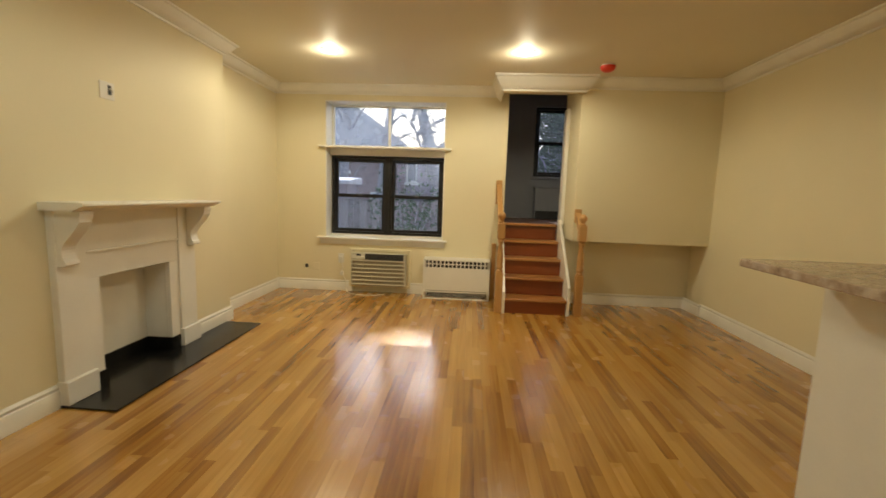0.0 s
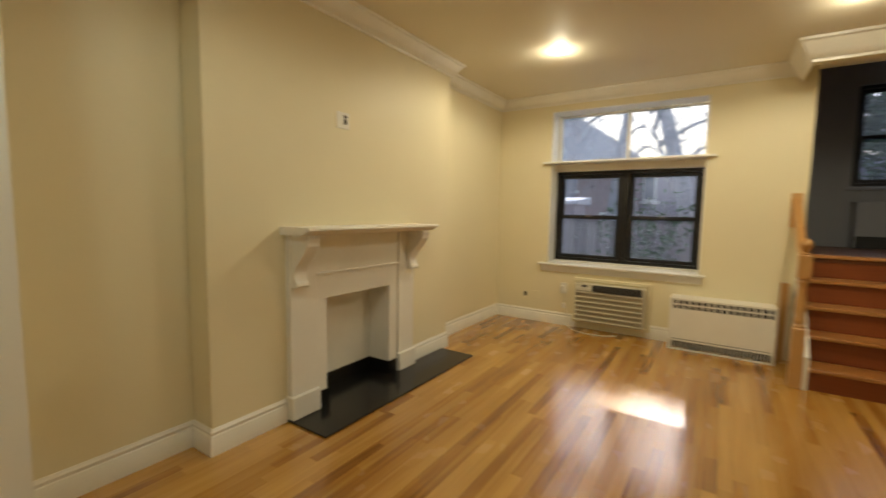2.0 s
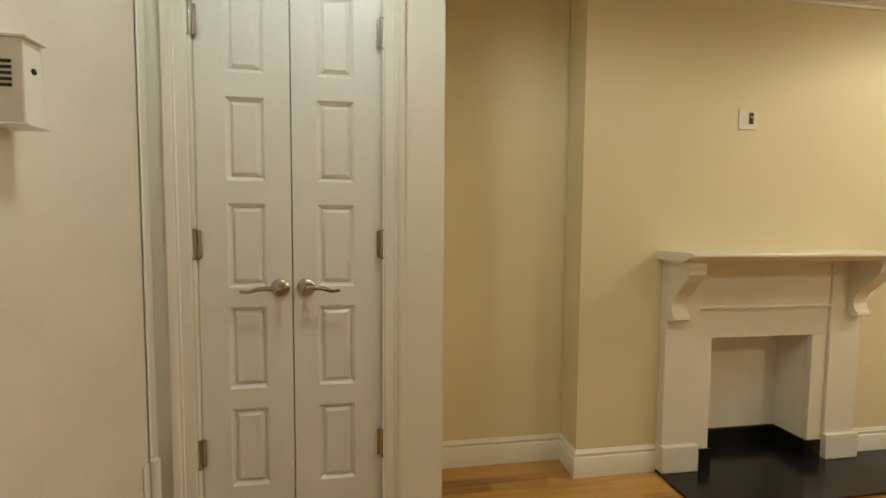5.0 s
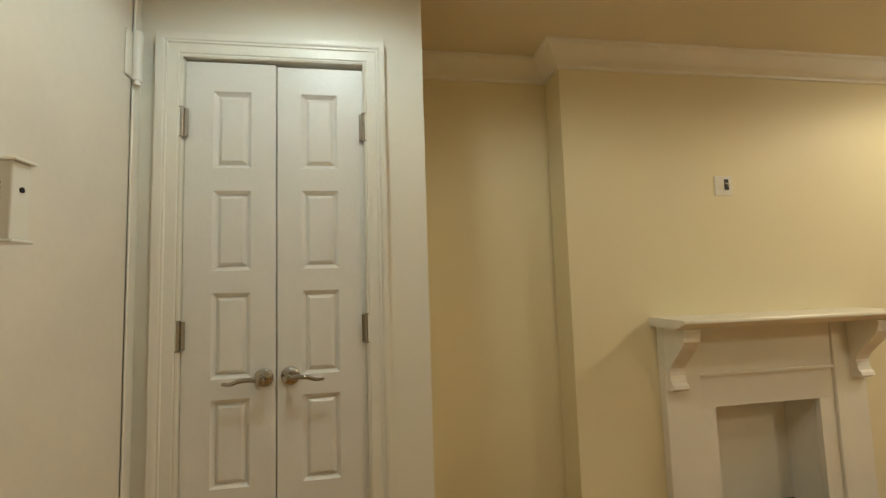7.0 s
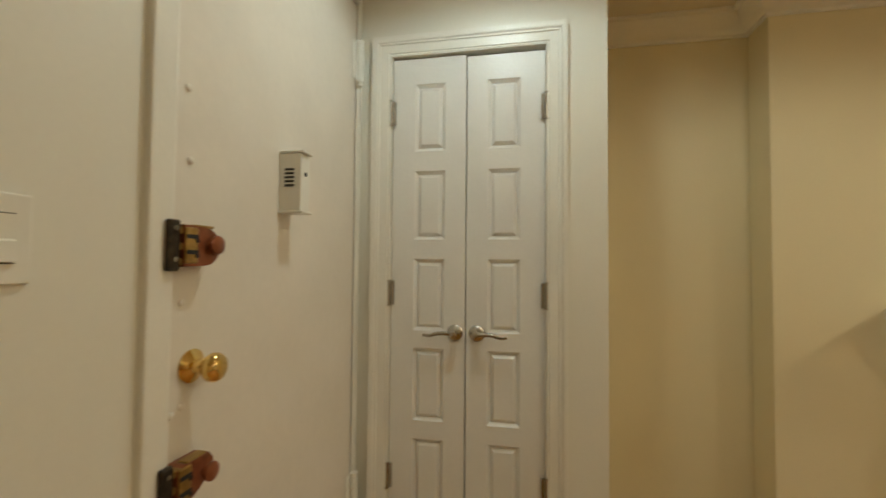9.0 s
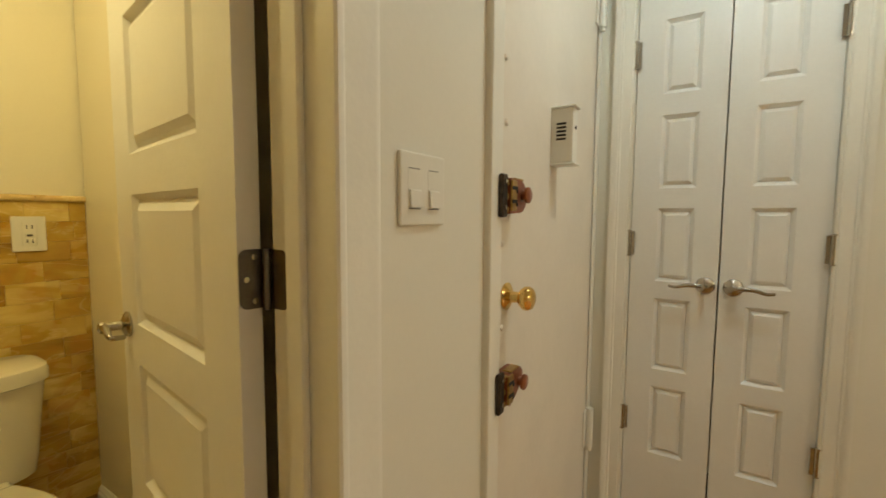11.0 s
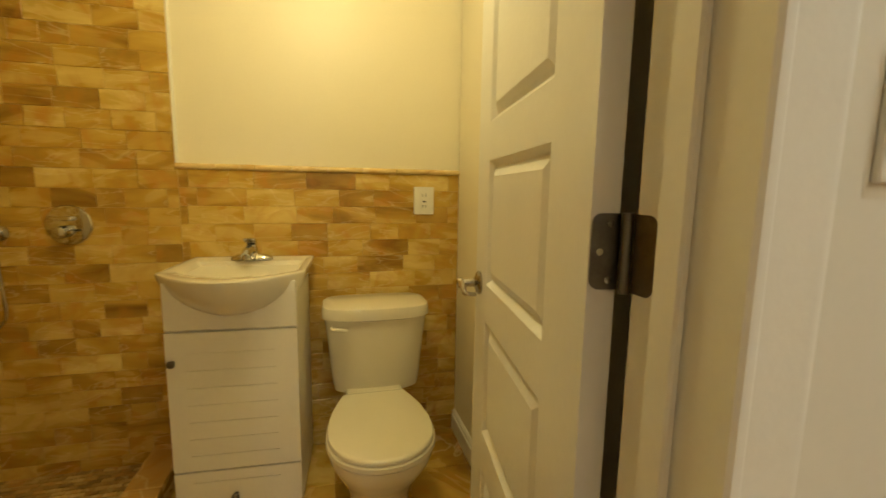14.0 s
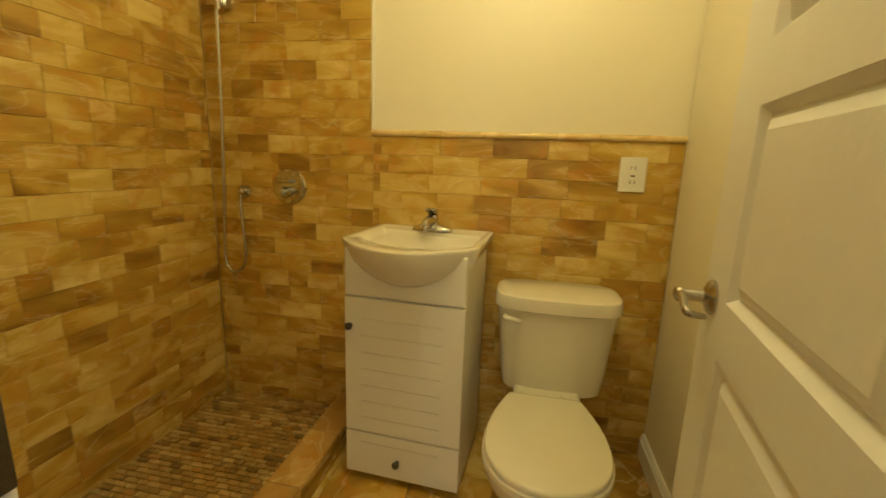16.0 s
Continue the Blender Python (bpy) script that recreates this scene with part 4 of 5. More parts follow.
for x, z in ((-0.968, 1.475), (-0.955, 1.19), (-0.962, 0.985), (-0.937, 0.975), (-0.962, 0.80), (-0.958, 1.62)):
    part("bolt_head", lathe((x, ey, z), (x, 1, z), [(0, 0.008), (0.004, 0.007), (0.006, 0.003)], 12), "entry", E1)
kb = part("knob", lathe((-0.985, ey, 1.060), (-0.985, 1, 1.060), [(0, 0.033), (0.004, 0.034), (0.008, 0.028), (0.016, 0.014), (0.034, 0.013), (0.040, 0.022), (0.050, 0.029), (0.060, 0.029), (0.068, 0.024), (0.073, 0.012)], 28), "brass", E1, "polished brass round knob", smooth=True)
part("latch_cover", box(-0.9235, -0.9145, ey, ey + 0.006, 1.02, 1.115, 0.002), "trim", E1)
for z0 in (1.985, 0.300):
    hg = part("hinge", cyl((-1.800, YS + 0.016, z0), (-1.800, YS + 0.016, z0 + 0.165), 0.014, n=18), "trim", E1, "white painted hinge barrel", smooth=True)
    part("hinge_leaf", box(-1.796, -1.758, YS - 0.001, YS + 0.004, z0 + 0.005, z0 + 0.16, 0.002), "trim", hg)
    part("hinge_collar", cyl((-1.800, YS + 0.016, z0 - 0.014), (-1.800, YS + 0.016, z0 + 0.0), 0.010, n=14), "trim", hg, smooth=True)


def rim_lock(z, cut):
    """A surface lock on the leaf with its keeper on the jamb."""
    lk = thing("rim_lock", "old brass and red-brown rim lock with thumb turn", "lock", "entry door locks", at=(-0.95, YS, z))
    part("keeper", box(-0.917, -0.890, YS + 0.018, YS + 0.030, z - 0.052, z + 0.044, 0.003), "oldiron", lk, "dark worn metal keeper")
    for dz in (-0.034, -0.004, 0.026):
        part("keeper_lug", box(-0.930, -0.917, YS + 0.004, YS + 0.030, z + dz - 0.008, z + dz + 0.006, 0.002), "lockbrass", lk)
    if cut:
        out = [(-0.921, z - 0.036), (-0.921, z + 0.030), (-0.940, z + 0.034), (-1.000, z + 0.034), (-1.012, z + 0.020), (-1.012, z - 0.002), (-0.975, z - 0.028), (-0.940, z - 0.044)]
    else:
        out = [(-0.921, z - 0.044), (-0.921, z + 0.036)] + [(-0.976 - 0.040 * math.sin(radians(a)), z - 0.004 + 0.038 * math.cos(radians(a))) for a in range(0, 181, 20)]
    body = part("lock_body", prism(out, "y", ey, ey + 0.034), "lockred", lk, "worn red-brown lock body")
    part("face_plate", prism([(x * 0.999 - 0.0005, zz) for x, zz in out], "y", ey + 0.0345, ey + 0.036), "lockred", body)
    part("bolt_housing", box(-0.952, -0.922, ey + 0.010, ey + 0.040, z - 0.038, z + 0.032, 0.004, 2), "lockbrass", lk, "brass bolt housing")
    for dz in (0.010, -0.020):
        part("slot", box(-0.950, -0.9215, ey + 0.040, ey + 0.0415, z + dz, z + dz + 0.008), "dark", lk)
        part("slot_end", box(-0.952, -0.944, ey + 0.040, ey + 0.0415, z + dz - 0.007, z + dz), "dark", lk)
    part("body_rim", box(-1.000, -0.952, ey + 0.012, ey + 0.035, z + 0.0335, z + 0.0385, 0.002) if not cut else box(-0.996, -0.944, ey + 0.012, ey + 0.035, z + 0.0335, z + 0.0375, 0.002), "lockbrass", lk, "worn brass rim")
    for sz in (-0.030, 0.028):
        part("keeper_screw", cyl((-0.904, YS + 0.030, z + sz), (-0.904, YS + 0.032, z + sz), 0.005, n=12), "nickel", lk)
    part("thumb_turn", lathe((-0.992, ey + 0.036, z), (-0.992, 1, z), [(0, 0.012), (0.004, 0.010), (0.007, 0.010), (0.010, 0.019), (0.016, 0.019), (0.019, 0.013)], 18), "lockred", lk, smooth=True)


rim_lock(1.305, False)
rim_lock(0.852, True)

ch = thing("door_chime", "cream plastic door chime box with dark sound slots", "door chime", at=(-1.26, YS, 1.48))
part("housing", box(-1.330, -1.282, ey, ey + 0.066, 1.412, 1.570, 0.004, 2), "white_plastic", ch)
part("lip", box(-1.334, -1.278, ey, ey + 0.074, 1.405, 1.412, 0.002), "white_plastic", ch)
part("lip", box(-1.334, -1.280, ey, ey + 0.074, 1.570, 1.577, 0.002), "white_plastic", ch)
for k in range(5):
    part("slot", box(-1.282, -1.2805, ey + 0.018, ey + 0.046, 1.478 + k * 0.011, 1.484 + k * 0.011), "dark", ch)
part("button", cyl((-1.306, ey + 0.066, 1.514), (-1.306, ey + 0.068, 1.514), 0.006, n=12), "dark", ch)

sw = thing("light_switch", "white two-gang rocker switch plate on the cream wall", "switch", at=(-0.625, YS, 1.3))
part("plate", box(-0.688, -0.561, YS, YS + 0.008, 1.239, 1.359, 0.004, 3), "white_plastic", sw)
for x in (-0.652, -0.597):
    part("rocker_frame", box(x - 0.017, x + 0.017, YS + 0.008, YS + 0.0084, 1.264, 1.334), "white_plastic", sw)
    part("rocker_dark_line", box(x - 0.015, x + 0.015, YS + 0.0083, YS + 0.0086, 1.3315, 1.3328), "acdark", sw)
    part("rocker", prism([(YS + 0.0082, 1.268), (YS + 0.0140, 1.269), (YS + 0.0120, 1.296), (YS + 0.0082, 1.299)], "x", x - 0.0150, x + 0.0150), "white_plastic", sw)
    # thin dark strip in place of the shading under the rocker
    part("rocker_dark_line", box(x - 0.015, x + 0.015, YS + 0.0083, YS + 0.0086, 1.2660, 1.2678), "acdark", sw)

# ---------------------------------------------------------------- along the window wall
ac = thing("air_conditioner", "ivory through-wall air conditioner below the window", "air conditioner", at=(-1.12, 5.28, 0.0))
part("sleeve", ring(-1.512, -0.760, 5.325, 5.358, 0.060, 0.533, 0.03), "wall", ac, "cream painted sleeve trim")
part("sleeve_back", box(-1.482, -0.790, 5.340, 5.357, 0.090, 0.503), "wall", ac)
part("cabinet", box(-1.466, -0.808, 5.240, 5.340, 0.098, 0.490, 0.010, 3), "acplastic", ac)
part("grille_field", box(-1.448, -0.826, 5.230, 5.240, 0.112, 0.412, 0.003), "acgrille", ac, "beige intake grille")
for k in range(7):
    z = 0.112 + k * 0.0475
    part("louvre", prism([(5.216, z + 0.002), (5.230, z), (5.230, z + 0.013), (5.220, z + 0.009)], "x", -1.452, -0.822), "aclouvre", ac)
for k in range(30):
    x = -1.438 + k * 0.0207
    part("grille_rib", box(x, x + 0.004, 5.225, 5.230, 0.116, 0.406), "acgrille", ac)
part("air_outlet", prism([(5.240, 0.418), (5.222, 0.420), (5.238, 0.484), (5.27, 0.489)], "x", -1.293, -0.834), "dark", ac, "dark louvred air outlet")
for k in range(5):
    z = 0.428 + k * 0.0125
    part("outlet_vane", prism([(5.219 + k * 0.0035, z), (5.223 + k * 0.0035, z + 0.001), (5.223 + k * 0.0035, z + 0.005), (5.219 + k * 0.0035, z + 0.004)], "x", -1.288, -0.839), "acdark", ac)
cp = part("control_panel", prism([(5.240, 0.418), (5.224, 0.422), (5.246, 0.492), (5.30, 0.492)], "x", -1.458, -1.300), "acplastic", ac)
part("display", prism([(5.2335, 0.458), (5.2325, 0.458), (5.2390, 0.478), (5.2400, 0.478)], "x", -1.400, -1.345), "dark", cp)
for x in (-1.437, -1.420, -1.330, -1.316):
    part("button", prism([(5.2305, 0.446), (5.2275, 0.446), (5.2300, 0.454), (5.2330, 0.454)], "x", x - 0.005, x + 0.005), "white_plastic", cp)
po = thing("power_outlet", "white wall outlet with a plugged-in cord", "outlet", at=(-1.62, YW, 0.40))
part("plate", box(-1.655, -1.585, YW - 0.006, YW, 0.345, 0.460, 0.002), "white_plastic", po)
part("plug", box(-1.640, -1.602, YW - 0.04, YW - 0.006, 0.375, 0.43, 0.006, 2), "white_plastic", po)
part("cord", tube([(-1.62, YW - 0.035, 0.375), (-1.585, YW - 0.05, 0.30), (-1.60, YW - 0.055, 0.24), (-1.55, YW - 0.06, 0.14), (-1.53, YW - 0.09, 0.02), (-1.40, YW - 0.20, 0.006), (-1.18, YW - 0.22, 0.006), (-1.05, YW - 0.14, 0.006)], 0.005), "cable", po, smooth=True)
part("cord_block", box(-1.615, -1.575, YW - 0.07, YW - 0.035, 0.20, 0.25, 0.005, 2), "white_plastic", po)
co = thing("cable_jack", "small dark cable jack in the wall", "outlet", at=(-2.05, YW, 0.29))
part("jack", box(-2.068, -2.036, YW - 0.012, YW, 0.27, 0.315, 0.003), "dark", co)
part("blank_plate", box(-1.965, -1.895, YW - 0.004, YW, 0.245, 0.335, 0.002), "wall", co)

rc = thing("radiator_cover", "white metal radiator cover with punched square grille", "radiator", at=(-0.2, 5.2, 0))
rx0, rx1, ry = -0.585, 0.187, 5.13
wall_x("front_panel", rx0, rx1, ry, ry + 0.012, 0.105, 0.468, [(rx0 + 0.024 + k * 0.0465, rx0 + 0.024 + k * 0.0465 + 0.032, z, z + 0.034) for k in range(16) for z in (0.375, 0.419)], "trim", rc)
part("top_panel", box(rx0, rx1, ry + 0.012, YW - 0.002, 0.454, 0.468, 0.002), "trim", rc)
part("side_panel", box(rx0, rx0 + 0.012, ry + 0.012, YW - 0.002, 0.0, 0.454), "trim", rc)
part("side_panel", box(rx1 - 0.012, rx1, ry + 0.012, YW - 0.002, 0.0, 0.454), "trim", rc)
part("core", box(rx0 + 0.03, rx1 - 0.03, ry + 0.06, YW - 0.03, 0.02, 0.44), "dark", rc, "dark radiator core")
part("lower_frame", ring(rx0, rx1, ry, ry + 0.012, 0.0, 0.098, 0.016), "trim", rc)
for k in range(32):
    x = rx0 + 0.02 + k * (rx1 - rx0 - 0.04) / 31.5
    part("grille_bar", box(x, x + 0.0055, ry + 0.003, ry + 0.009, 0.016, 0.082), "trim", rc)

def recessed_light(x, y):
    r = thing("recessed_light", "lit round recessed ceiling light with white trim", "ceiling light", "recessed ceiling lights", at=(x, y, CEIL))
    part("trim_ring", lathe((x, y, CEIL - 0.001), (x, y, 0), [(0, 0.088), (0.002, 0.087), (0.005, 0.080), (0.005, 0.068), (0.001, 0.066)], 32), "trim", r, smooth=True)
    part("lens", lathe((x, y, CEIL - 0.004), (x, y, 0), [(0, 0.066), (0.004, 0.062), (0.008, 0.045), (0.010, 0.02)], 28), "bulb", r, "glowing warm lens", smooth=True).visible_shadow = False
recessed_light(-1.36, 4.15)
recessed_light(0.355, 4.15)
# unseen: glowing fixtures added above the fill lamp and the hall lamp
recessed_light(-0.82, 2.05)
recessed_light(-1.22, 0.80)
sm = thing("smoke_detector", "ceiling smoke detector under a red dust cover", "smoke detector", at=(1.14, 4.45, CEIL))
part("base", lathe((1.14, 4.45, CEIL), (1.14, 4.45, 0), [(0, 0.060), (0.012, 0.060), (0.014, 0.056)], 24), "white_plastic", sm)
part("dust_cover", lathe((1.14, 4.45, CEIL - 0.014), (1.14, 4.45, 0), [(0, 0.068), (0.012, 0.068), (0.03, 0.060), (0.042, 0.045), (0.045, 0.02)], 28), "red", sm, "red plastic dust cover", smooth=True)

# ---------------------------------------------------------------- kitchen counter end
kc = thing("kitchen_counter", "brown speckled granite counter on a white half wall", "counter", at=(1.6, 1.45, 0))
part("half_wall", box(1.322, 1.95, 0.90, 2.00, 0.0, 0.955), "trim", kc, "white half wall")
part("countertop", box(1.035, 2.00, 0.85, 2.075, 0.957, 0.990, 0.008, 3), "stone", kc, "polished brown granite top")

# ---------------------------------------------------------------- bathroom things
def superring(cx, cy, z, hx, hy, n=40, p=3.0, bow=0.0):
    """A rounded rectangle; bow pushes its +y side outwards."""
    out = []
    for k in range(n):
        a = 2 * math.pi * k / n
        c, s = math.cos(a), math.sin(a)
        x = hx * math.copysign(abs(c) ** (2 / p), c)
        y = hy * math.copysign(abs(s) ** (2 / p), s)
        if bow and y > 0:
            y += bow * (1 - (x / hx) ** 2) * (y / hy)
        out.append((cx + x, cy + y, z))
    return out


vn = thing("vanity_cabinet", "narrow white bathroom vanity with one door and a drawer", "vanity", at=(0.245, -1.29, 0))
vx0, vx1, vy = 0.028, 0.462, -1.088
vb = part("body", box(vx0, vx1, -1.488, vy - 0.018, 0.032, 0.904, 0.003), "vanity", vn)
part("top_rail", box(vx0, vx1, vy - 0.018, vy, 0.736, 0.904, 0.003), "vanity", vn)
def grooved(name, z0, z1, grooves):
    """A front with shallow routed lines: strips butted with narrow sunk joints that stop short of the edges."""
    bm = bmesh.new()
    xs = (vx0, vx0 + 0.075, vx1 - 0.06, vx1)
    zs = [z0] + [z for g in grooves for z in (g - 0.002, g + 0.002)] + [z1]
    y = vy
    for i in range(3):
        for j in range(len(zs) - 1):
            sunk = i == 1 and j % 2 == 1
            yy = y - (0.003 if sunk else 0.0)
            a, b, c, d = xs[i], xs[i + 1], zs[j], zs[j + 1]
            bm.faces.new([bm.verts.new(p) for p in ((a, yy, c), (b, yy, c), (b, yy, d), (a, yy, d))])
            if sunk:
                for zz in (c, d):
                    bm.faces.new([bm.verts.new(p) for p in ((a, y, zz), (b, y, zz), (b, yy, zz), (a, yy, zz))])
    for p in (((vx0, y, z0), (vx0, y, z1), (vx0, y - 0.018, z1), (vx0, y - 0.018, z0)), ((vx1, y, z0), (vx1, y, z1), (vx1, y - 0.018, z1), (vx1, y - 0.018, z0)),
              ((vx0, y, z1), (vx1, y, z1), (vx1, y - 0.018, z1), (vx0, y - 0.018, z1)), ((vx0, y, z0), (vx1, y, z0), (vx1, y - 0.018, z0), (vx0, y - 0.018, z0))):
        bm.faces.new([bm.verts.new(q) for q in p])
    return part(name, bm, "vanity", vn)
vd = grooved("door", 0.212, 0.728, [0.271 + 0.064 * k for k in range(7)])
dr = grooved("drawer", 0.034, 0.204, [0.165])
def vknob(own, x, z):
    part("knob", lathe((x, vy, z), (x, 1, z), [(0, 0.007), (0.010, 0.006), (0.013, 0.012), (0.020, 0.014), (0.026, 0.011), (0.028, 0.005)], 20), "pewter", own, "dark metal knob", smooth=True)
vknob(vd, 0.440, 0.625)
vknob(dr, 0.258, 0.108)

def basin_ring(cx, cy, z, hx, hy, bow, r):
    """A straight back and sides, crisp corners and a front that bows out."""
    r = min(r, hx * 0.3, hy * 0.3)
    out = [(cx - hx + 2 * hx * k / 11, cy - hy, z) for k in range(1, 11)]
    out += [(cx + hx - r + r * math.sin(a), cy - hy + r - r * math.cos(a), z) for a in (0.2, 0.8, 1.4)]
    out += [(cx + hx, cy - hy + 2 * hy * k / 8, z) for k in range(1, 8)]
    out += [(cx + hx * (1 - 2 * s), cy + hy + bow * (1 - (1 - 2 * s) ** 2), z) for s in [k / 32 for k in range(33)]]
    out += [(cx - hx, cy + hy - 2 * hy * k / 8, z) for k in range(1, 8)]
    out += [(cx - hx + r - r * math.sin(a), cy - hy + r - r * math.cos(a), z) for a in (1.4, 0.8, 0.2)]
    return out


sk = thing("washbasin", "ivory porcelain washbasin with bowed front on the vanity", "sink", at=(0.24, -1.28, 0.93))
cxs, cys = 0.248, -1.318
rings = []
for z, sx, bow, hy in ((0.774, 0.14, 0.060, 0.09), (0.778, 0.34, 0.095, 0.11), (0.790, 0.54, 0.122, 0.13), (0.810, 0.70, 0.145, 0.145), (0.835, 0.82, 0.161, 0.156), (0.860, 0.905, 0.172, 0.164), (0.885, 0.958, 0.180, 0.169), (0.905, 0.985, 0.184, 0.172), (0.918, 0.995, 0.187, 0.173), (0.925, 1.0, 0.188, 0.1735), (0.929, 0.997, 0.187, 0.172), (0.931, 0.985, 0.182, 0.169), (0.930, 0.94, 0.165, 0.157),
                       (0.928, 0.90, 0.150, 0.150), (0.921, 0.86, 0.138, 0.100), (0.90, 0.78, 0.125, 0.092), (0.86, 0.64, 0.10, 0.08), (0.835, 0.40, 0.06, 0.05), (0.83, 0.1, 0.01, 0.012)):
    rings.append(basin_ring(cxs, cys, z, 0.246 * sx, hy + 0.012, bow * 0.88, 0.012))
part("bowl", loft(rings), "porcelain", sk, smooth=True)
for k in (-1, 0, 1):
    part("overflow_hole", cyl((0.255 + k * 0.021, -1.422, 0.884), (0.255 + k * 0.021, -1.397, 0.888), 0.0048, n=12), "dark", sk)
part("drain", cyl((0.24, -1.29, 0.831), (0.24, -1.29, 0.834), 0.022, n=20), "chrome", sk)

fa = thing("faucet", "chrome single-lever faucet on the washbasin", "faucet", at=(0.245, -1.45, 0.932))
fx, fy = 0.250, -1.445
part("base_plate", loft([superring(fx, fy, 0.926 + z, hx, hy, 36, p) for z, hx, hy, p in ((0, 0.084, 0.030, 2.6), (0.008, 0.083, 0.029, 2.6), (0.015, 0.074, 0.025, 2.4), (0.022, 0.050, 0.022, 2.2), (0.026, 0.030, 0.018, 2.0))]), "chrome", fa, smooth=True)
part("body", lathe((fx, fy, 0.938), (fx, fy + 0.06, 2), [(0, 0.035), (0.012, 0.031), (0.026, 0.026), (0.040, 0.023), (0.050, 0.022), (0.054, 0.018)], 24), "chrome", fa, smooth=True)
sp_ = part("spout", tube([(fx, fy + 0.005, 0.957), (fx, fy + 0.040, 0.972), (fx, fy + 0.082, 0.970), (fx, fy + 0.112, 0.955)], lambda s: 0.021 - 0.004 * s, 16), "chrome", fa, smooth=True)
part("aerator", cyl((fx, fy + 0.106, 0.957), (fx, fy + 0.112, 0.938), 0.013, 0.012, 18), "chrome", sp_)
lv_ = part("lever", loft([[(x, y + (z - 0.995) * 0.25, z + (y - fy) * 0.18) for x, y, _ in superring(fx, fy + dy, 0, hx, hy, 32, 3.0)] for z, hx, hy, dy in ((0.990, 0.017, 0.017, 0.0), (0.996, 0.023, 0.024, 0.006), (1.004, 0.025, 0.034, 0.016), (1.011, 0.025, 0.036, 0.018), (1.015, 0.019, 0.028, 0.016))]), "chrome", fa, smooth=True)
part("temperature_mark", cyl((fx, fy + 0.040, 0.999), (fx, fy + 0.049, 0.999), 0.004, n=10), "dark", lv_)


def turned(ob, x, y, degrees):
    """Turn a finished thing with its parts about an upright line."""
    m = Matrix.Translation((x, y, 0)) @ Matrix.Rotation(radians(degrees), 4, "Z") @ Matrix.Translation((-x, -y, 0))
    ob.matrix_basis = m @ Matrix.Translation(ob.location)


for ob in (vn, sk, fa):
    turned(ob, 0.462, -1.088, -3.2)

to = thing("toilet", "ivory two-piece toilet with its lid closed", "toilet", at=(-0.265, -1.05, 0))
tx = -0.272
part("tank", loft([superring(tx - 0.007, -1.352, z - 0.020, hx * 1.055, hy, 44, 4.0, 0.018) for z, hx, hy in ((0.386, 0.166, 0.095), (0.392, 0.174, 0.102), (0.45, 0.183, 0.107), (0.60, 0.196, 0.113), (0.712, 0.208, 0.117))]), "porcelain", to, smooth=True)
part("tank_lid", loft([superring(tx - 0.007, -1.350, z - 0.018, hx * 1.045, hy, 44, 4.5, 0.02) for z, hx, hy in ((0.708, 0.210, 0.120), (0.712, 0.218, 0.126), (0.745, 0.218, 0.126), (0.758, 0.214, 0.122), (0.764, 0.200, 0.112))]), "porcelain", to, smooth=True)
lv = part("flush_lever", tube([(-0.095, -1.228, 0.664), (-0.095, -1.210, 0.665), (-0.118, -1.204, 0.664), (-0.150, -1.206, 0.657)], lambda s: 0.010 - 0.002 * s), "porcelain", to, "ivory flush lever", smooth=True)


def egg(z, s=1.0, cy=-0.905):
    """A seat's outline: a straight hinge edge, sloping shoulders and a round front."""
    y0, y1, c = -1.150, -0.672, tx + 0.022
    half = []
    for k in range(27):
        v = 0.5 - 0.5 * math.cos(math.pi * k / 26)
        if v < 0.56:
            w = 0.122 + 0.063 * math.sin(math.pi / 2 * v / 0.56) ** 0.9
        else:
            w = 0.185 * math.sqrt(max(0.0, 1 - ((v - 0.56) / 0.44) ** 2.3))
        half.append((w, y0 + (y1 - y0) * v))
    ring_ = [(w, y) for w, y in half] + [(-w, y) for w, y in half[-2::-1]]
    return [(c + w * s, cy + (y - cy) * s, z) for w, y in ring_]


part("seat_lid", loft([egg(0.402, 0.955), egg(0.404, 0.97), egg(0.414, 0.97), egg(0.419, 0.955), egg(0.422, 0.91)]), "seat", to, "closed ivory lid", smooth=True)
part("seat_ring", loft([egg(0.380, 0.98), egg(0.384, 1.0), egg(0.398, 0.995), egg(0.400, 0.98)]), "seat", to, smooth=True)
bowl = []
for z, s, dy in ((0.0, 0.60, -0.05), (0.02, 0.61, -0.05), (0.10, 0.56, -0.055), (0.18, 0.60, -0.04), (0.25, 0.74, -0.02), (0.31, 0.88, -0.005), (0.35, 0.955, 0), (0.376, 0.97, 0)):
    bowl.append([(x, y + dy, z) for x, y, _ in egg(z, s)])
part("bowl", loft(bowl), "porcelain", to, smooth=True)
part("rear_deck", box(tx - 0.11, tx + 0.13, -1.44, -1.10, 0.30, 0.392, 0.02, 3), "porcelain", to, smooth=True)
for x in (tx - 0.055, tx + 0.105):
    part("lid_hinge", cyl((x - 0.02, -1.158, 0.408), (x + 0.02, -1.158, 0.408), 0.008, n=14), "seat", to, smooth=True)

bo = thing("gfci_outlet", "white outlet plate set in the onyx tiles", "outlet", at=(-0.525, BYS, 1.18))
part("plate", box(-0.574, -0.478, BYS, BYS + 0.007, 1.114, 1.244, 0.003, 2), "white_plastic", bo)
part("socket_face", box(-0.546, -0.506, BYS + 0.007, BYS + 0.009, 1.134, 1.224, 0.001), "white_plastic", bo)
for z in (1.152, 1.205):
    for x in (-0.534, -0.519):
        part("slot", box(x - 0.0015, x + 0.0015, BYS + 0.009, BYS + 0.0095, z - 0.007, z + 0.007), "dark", bo)
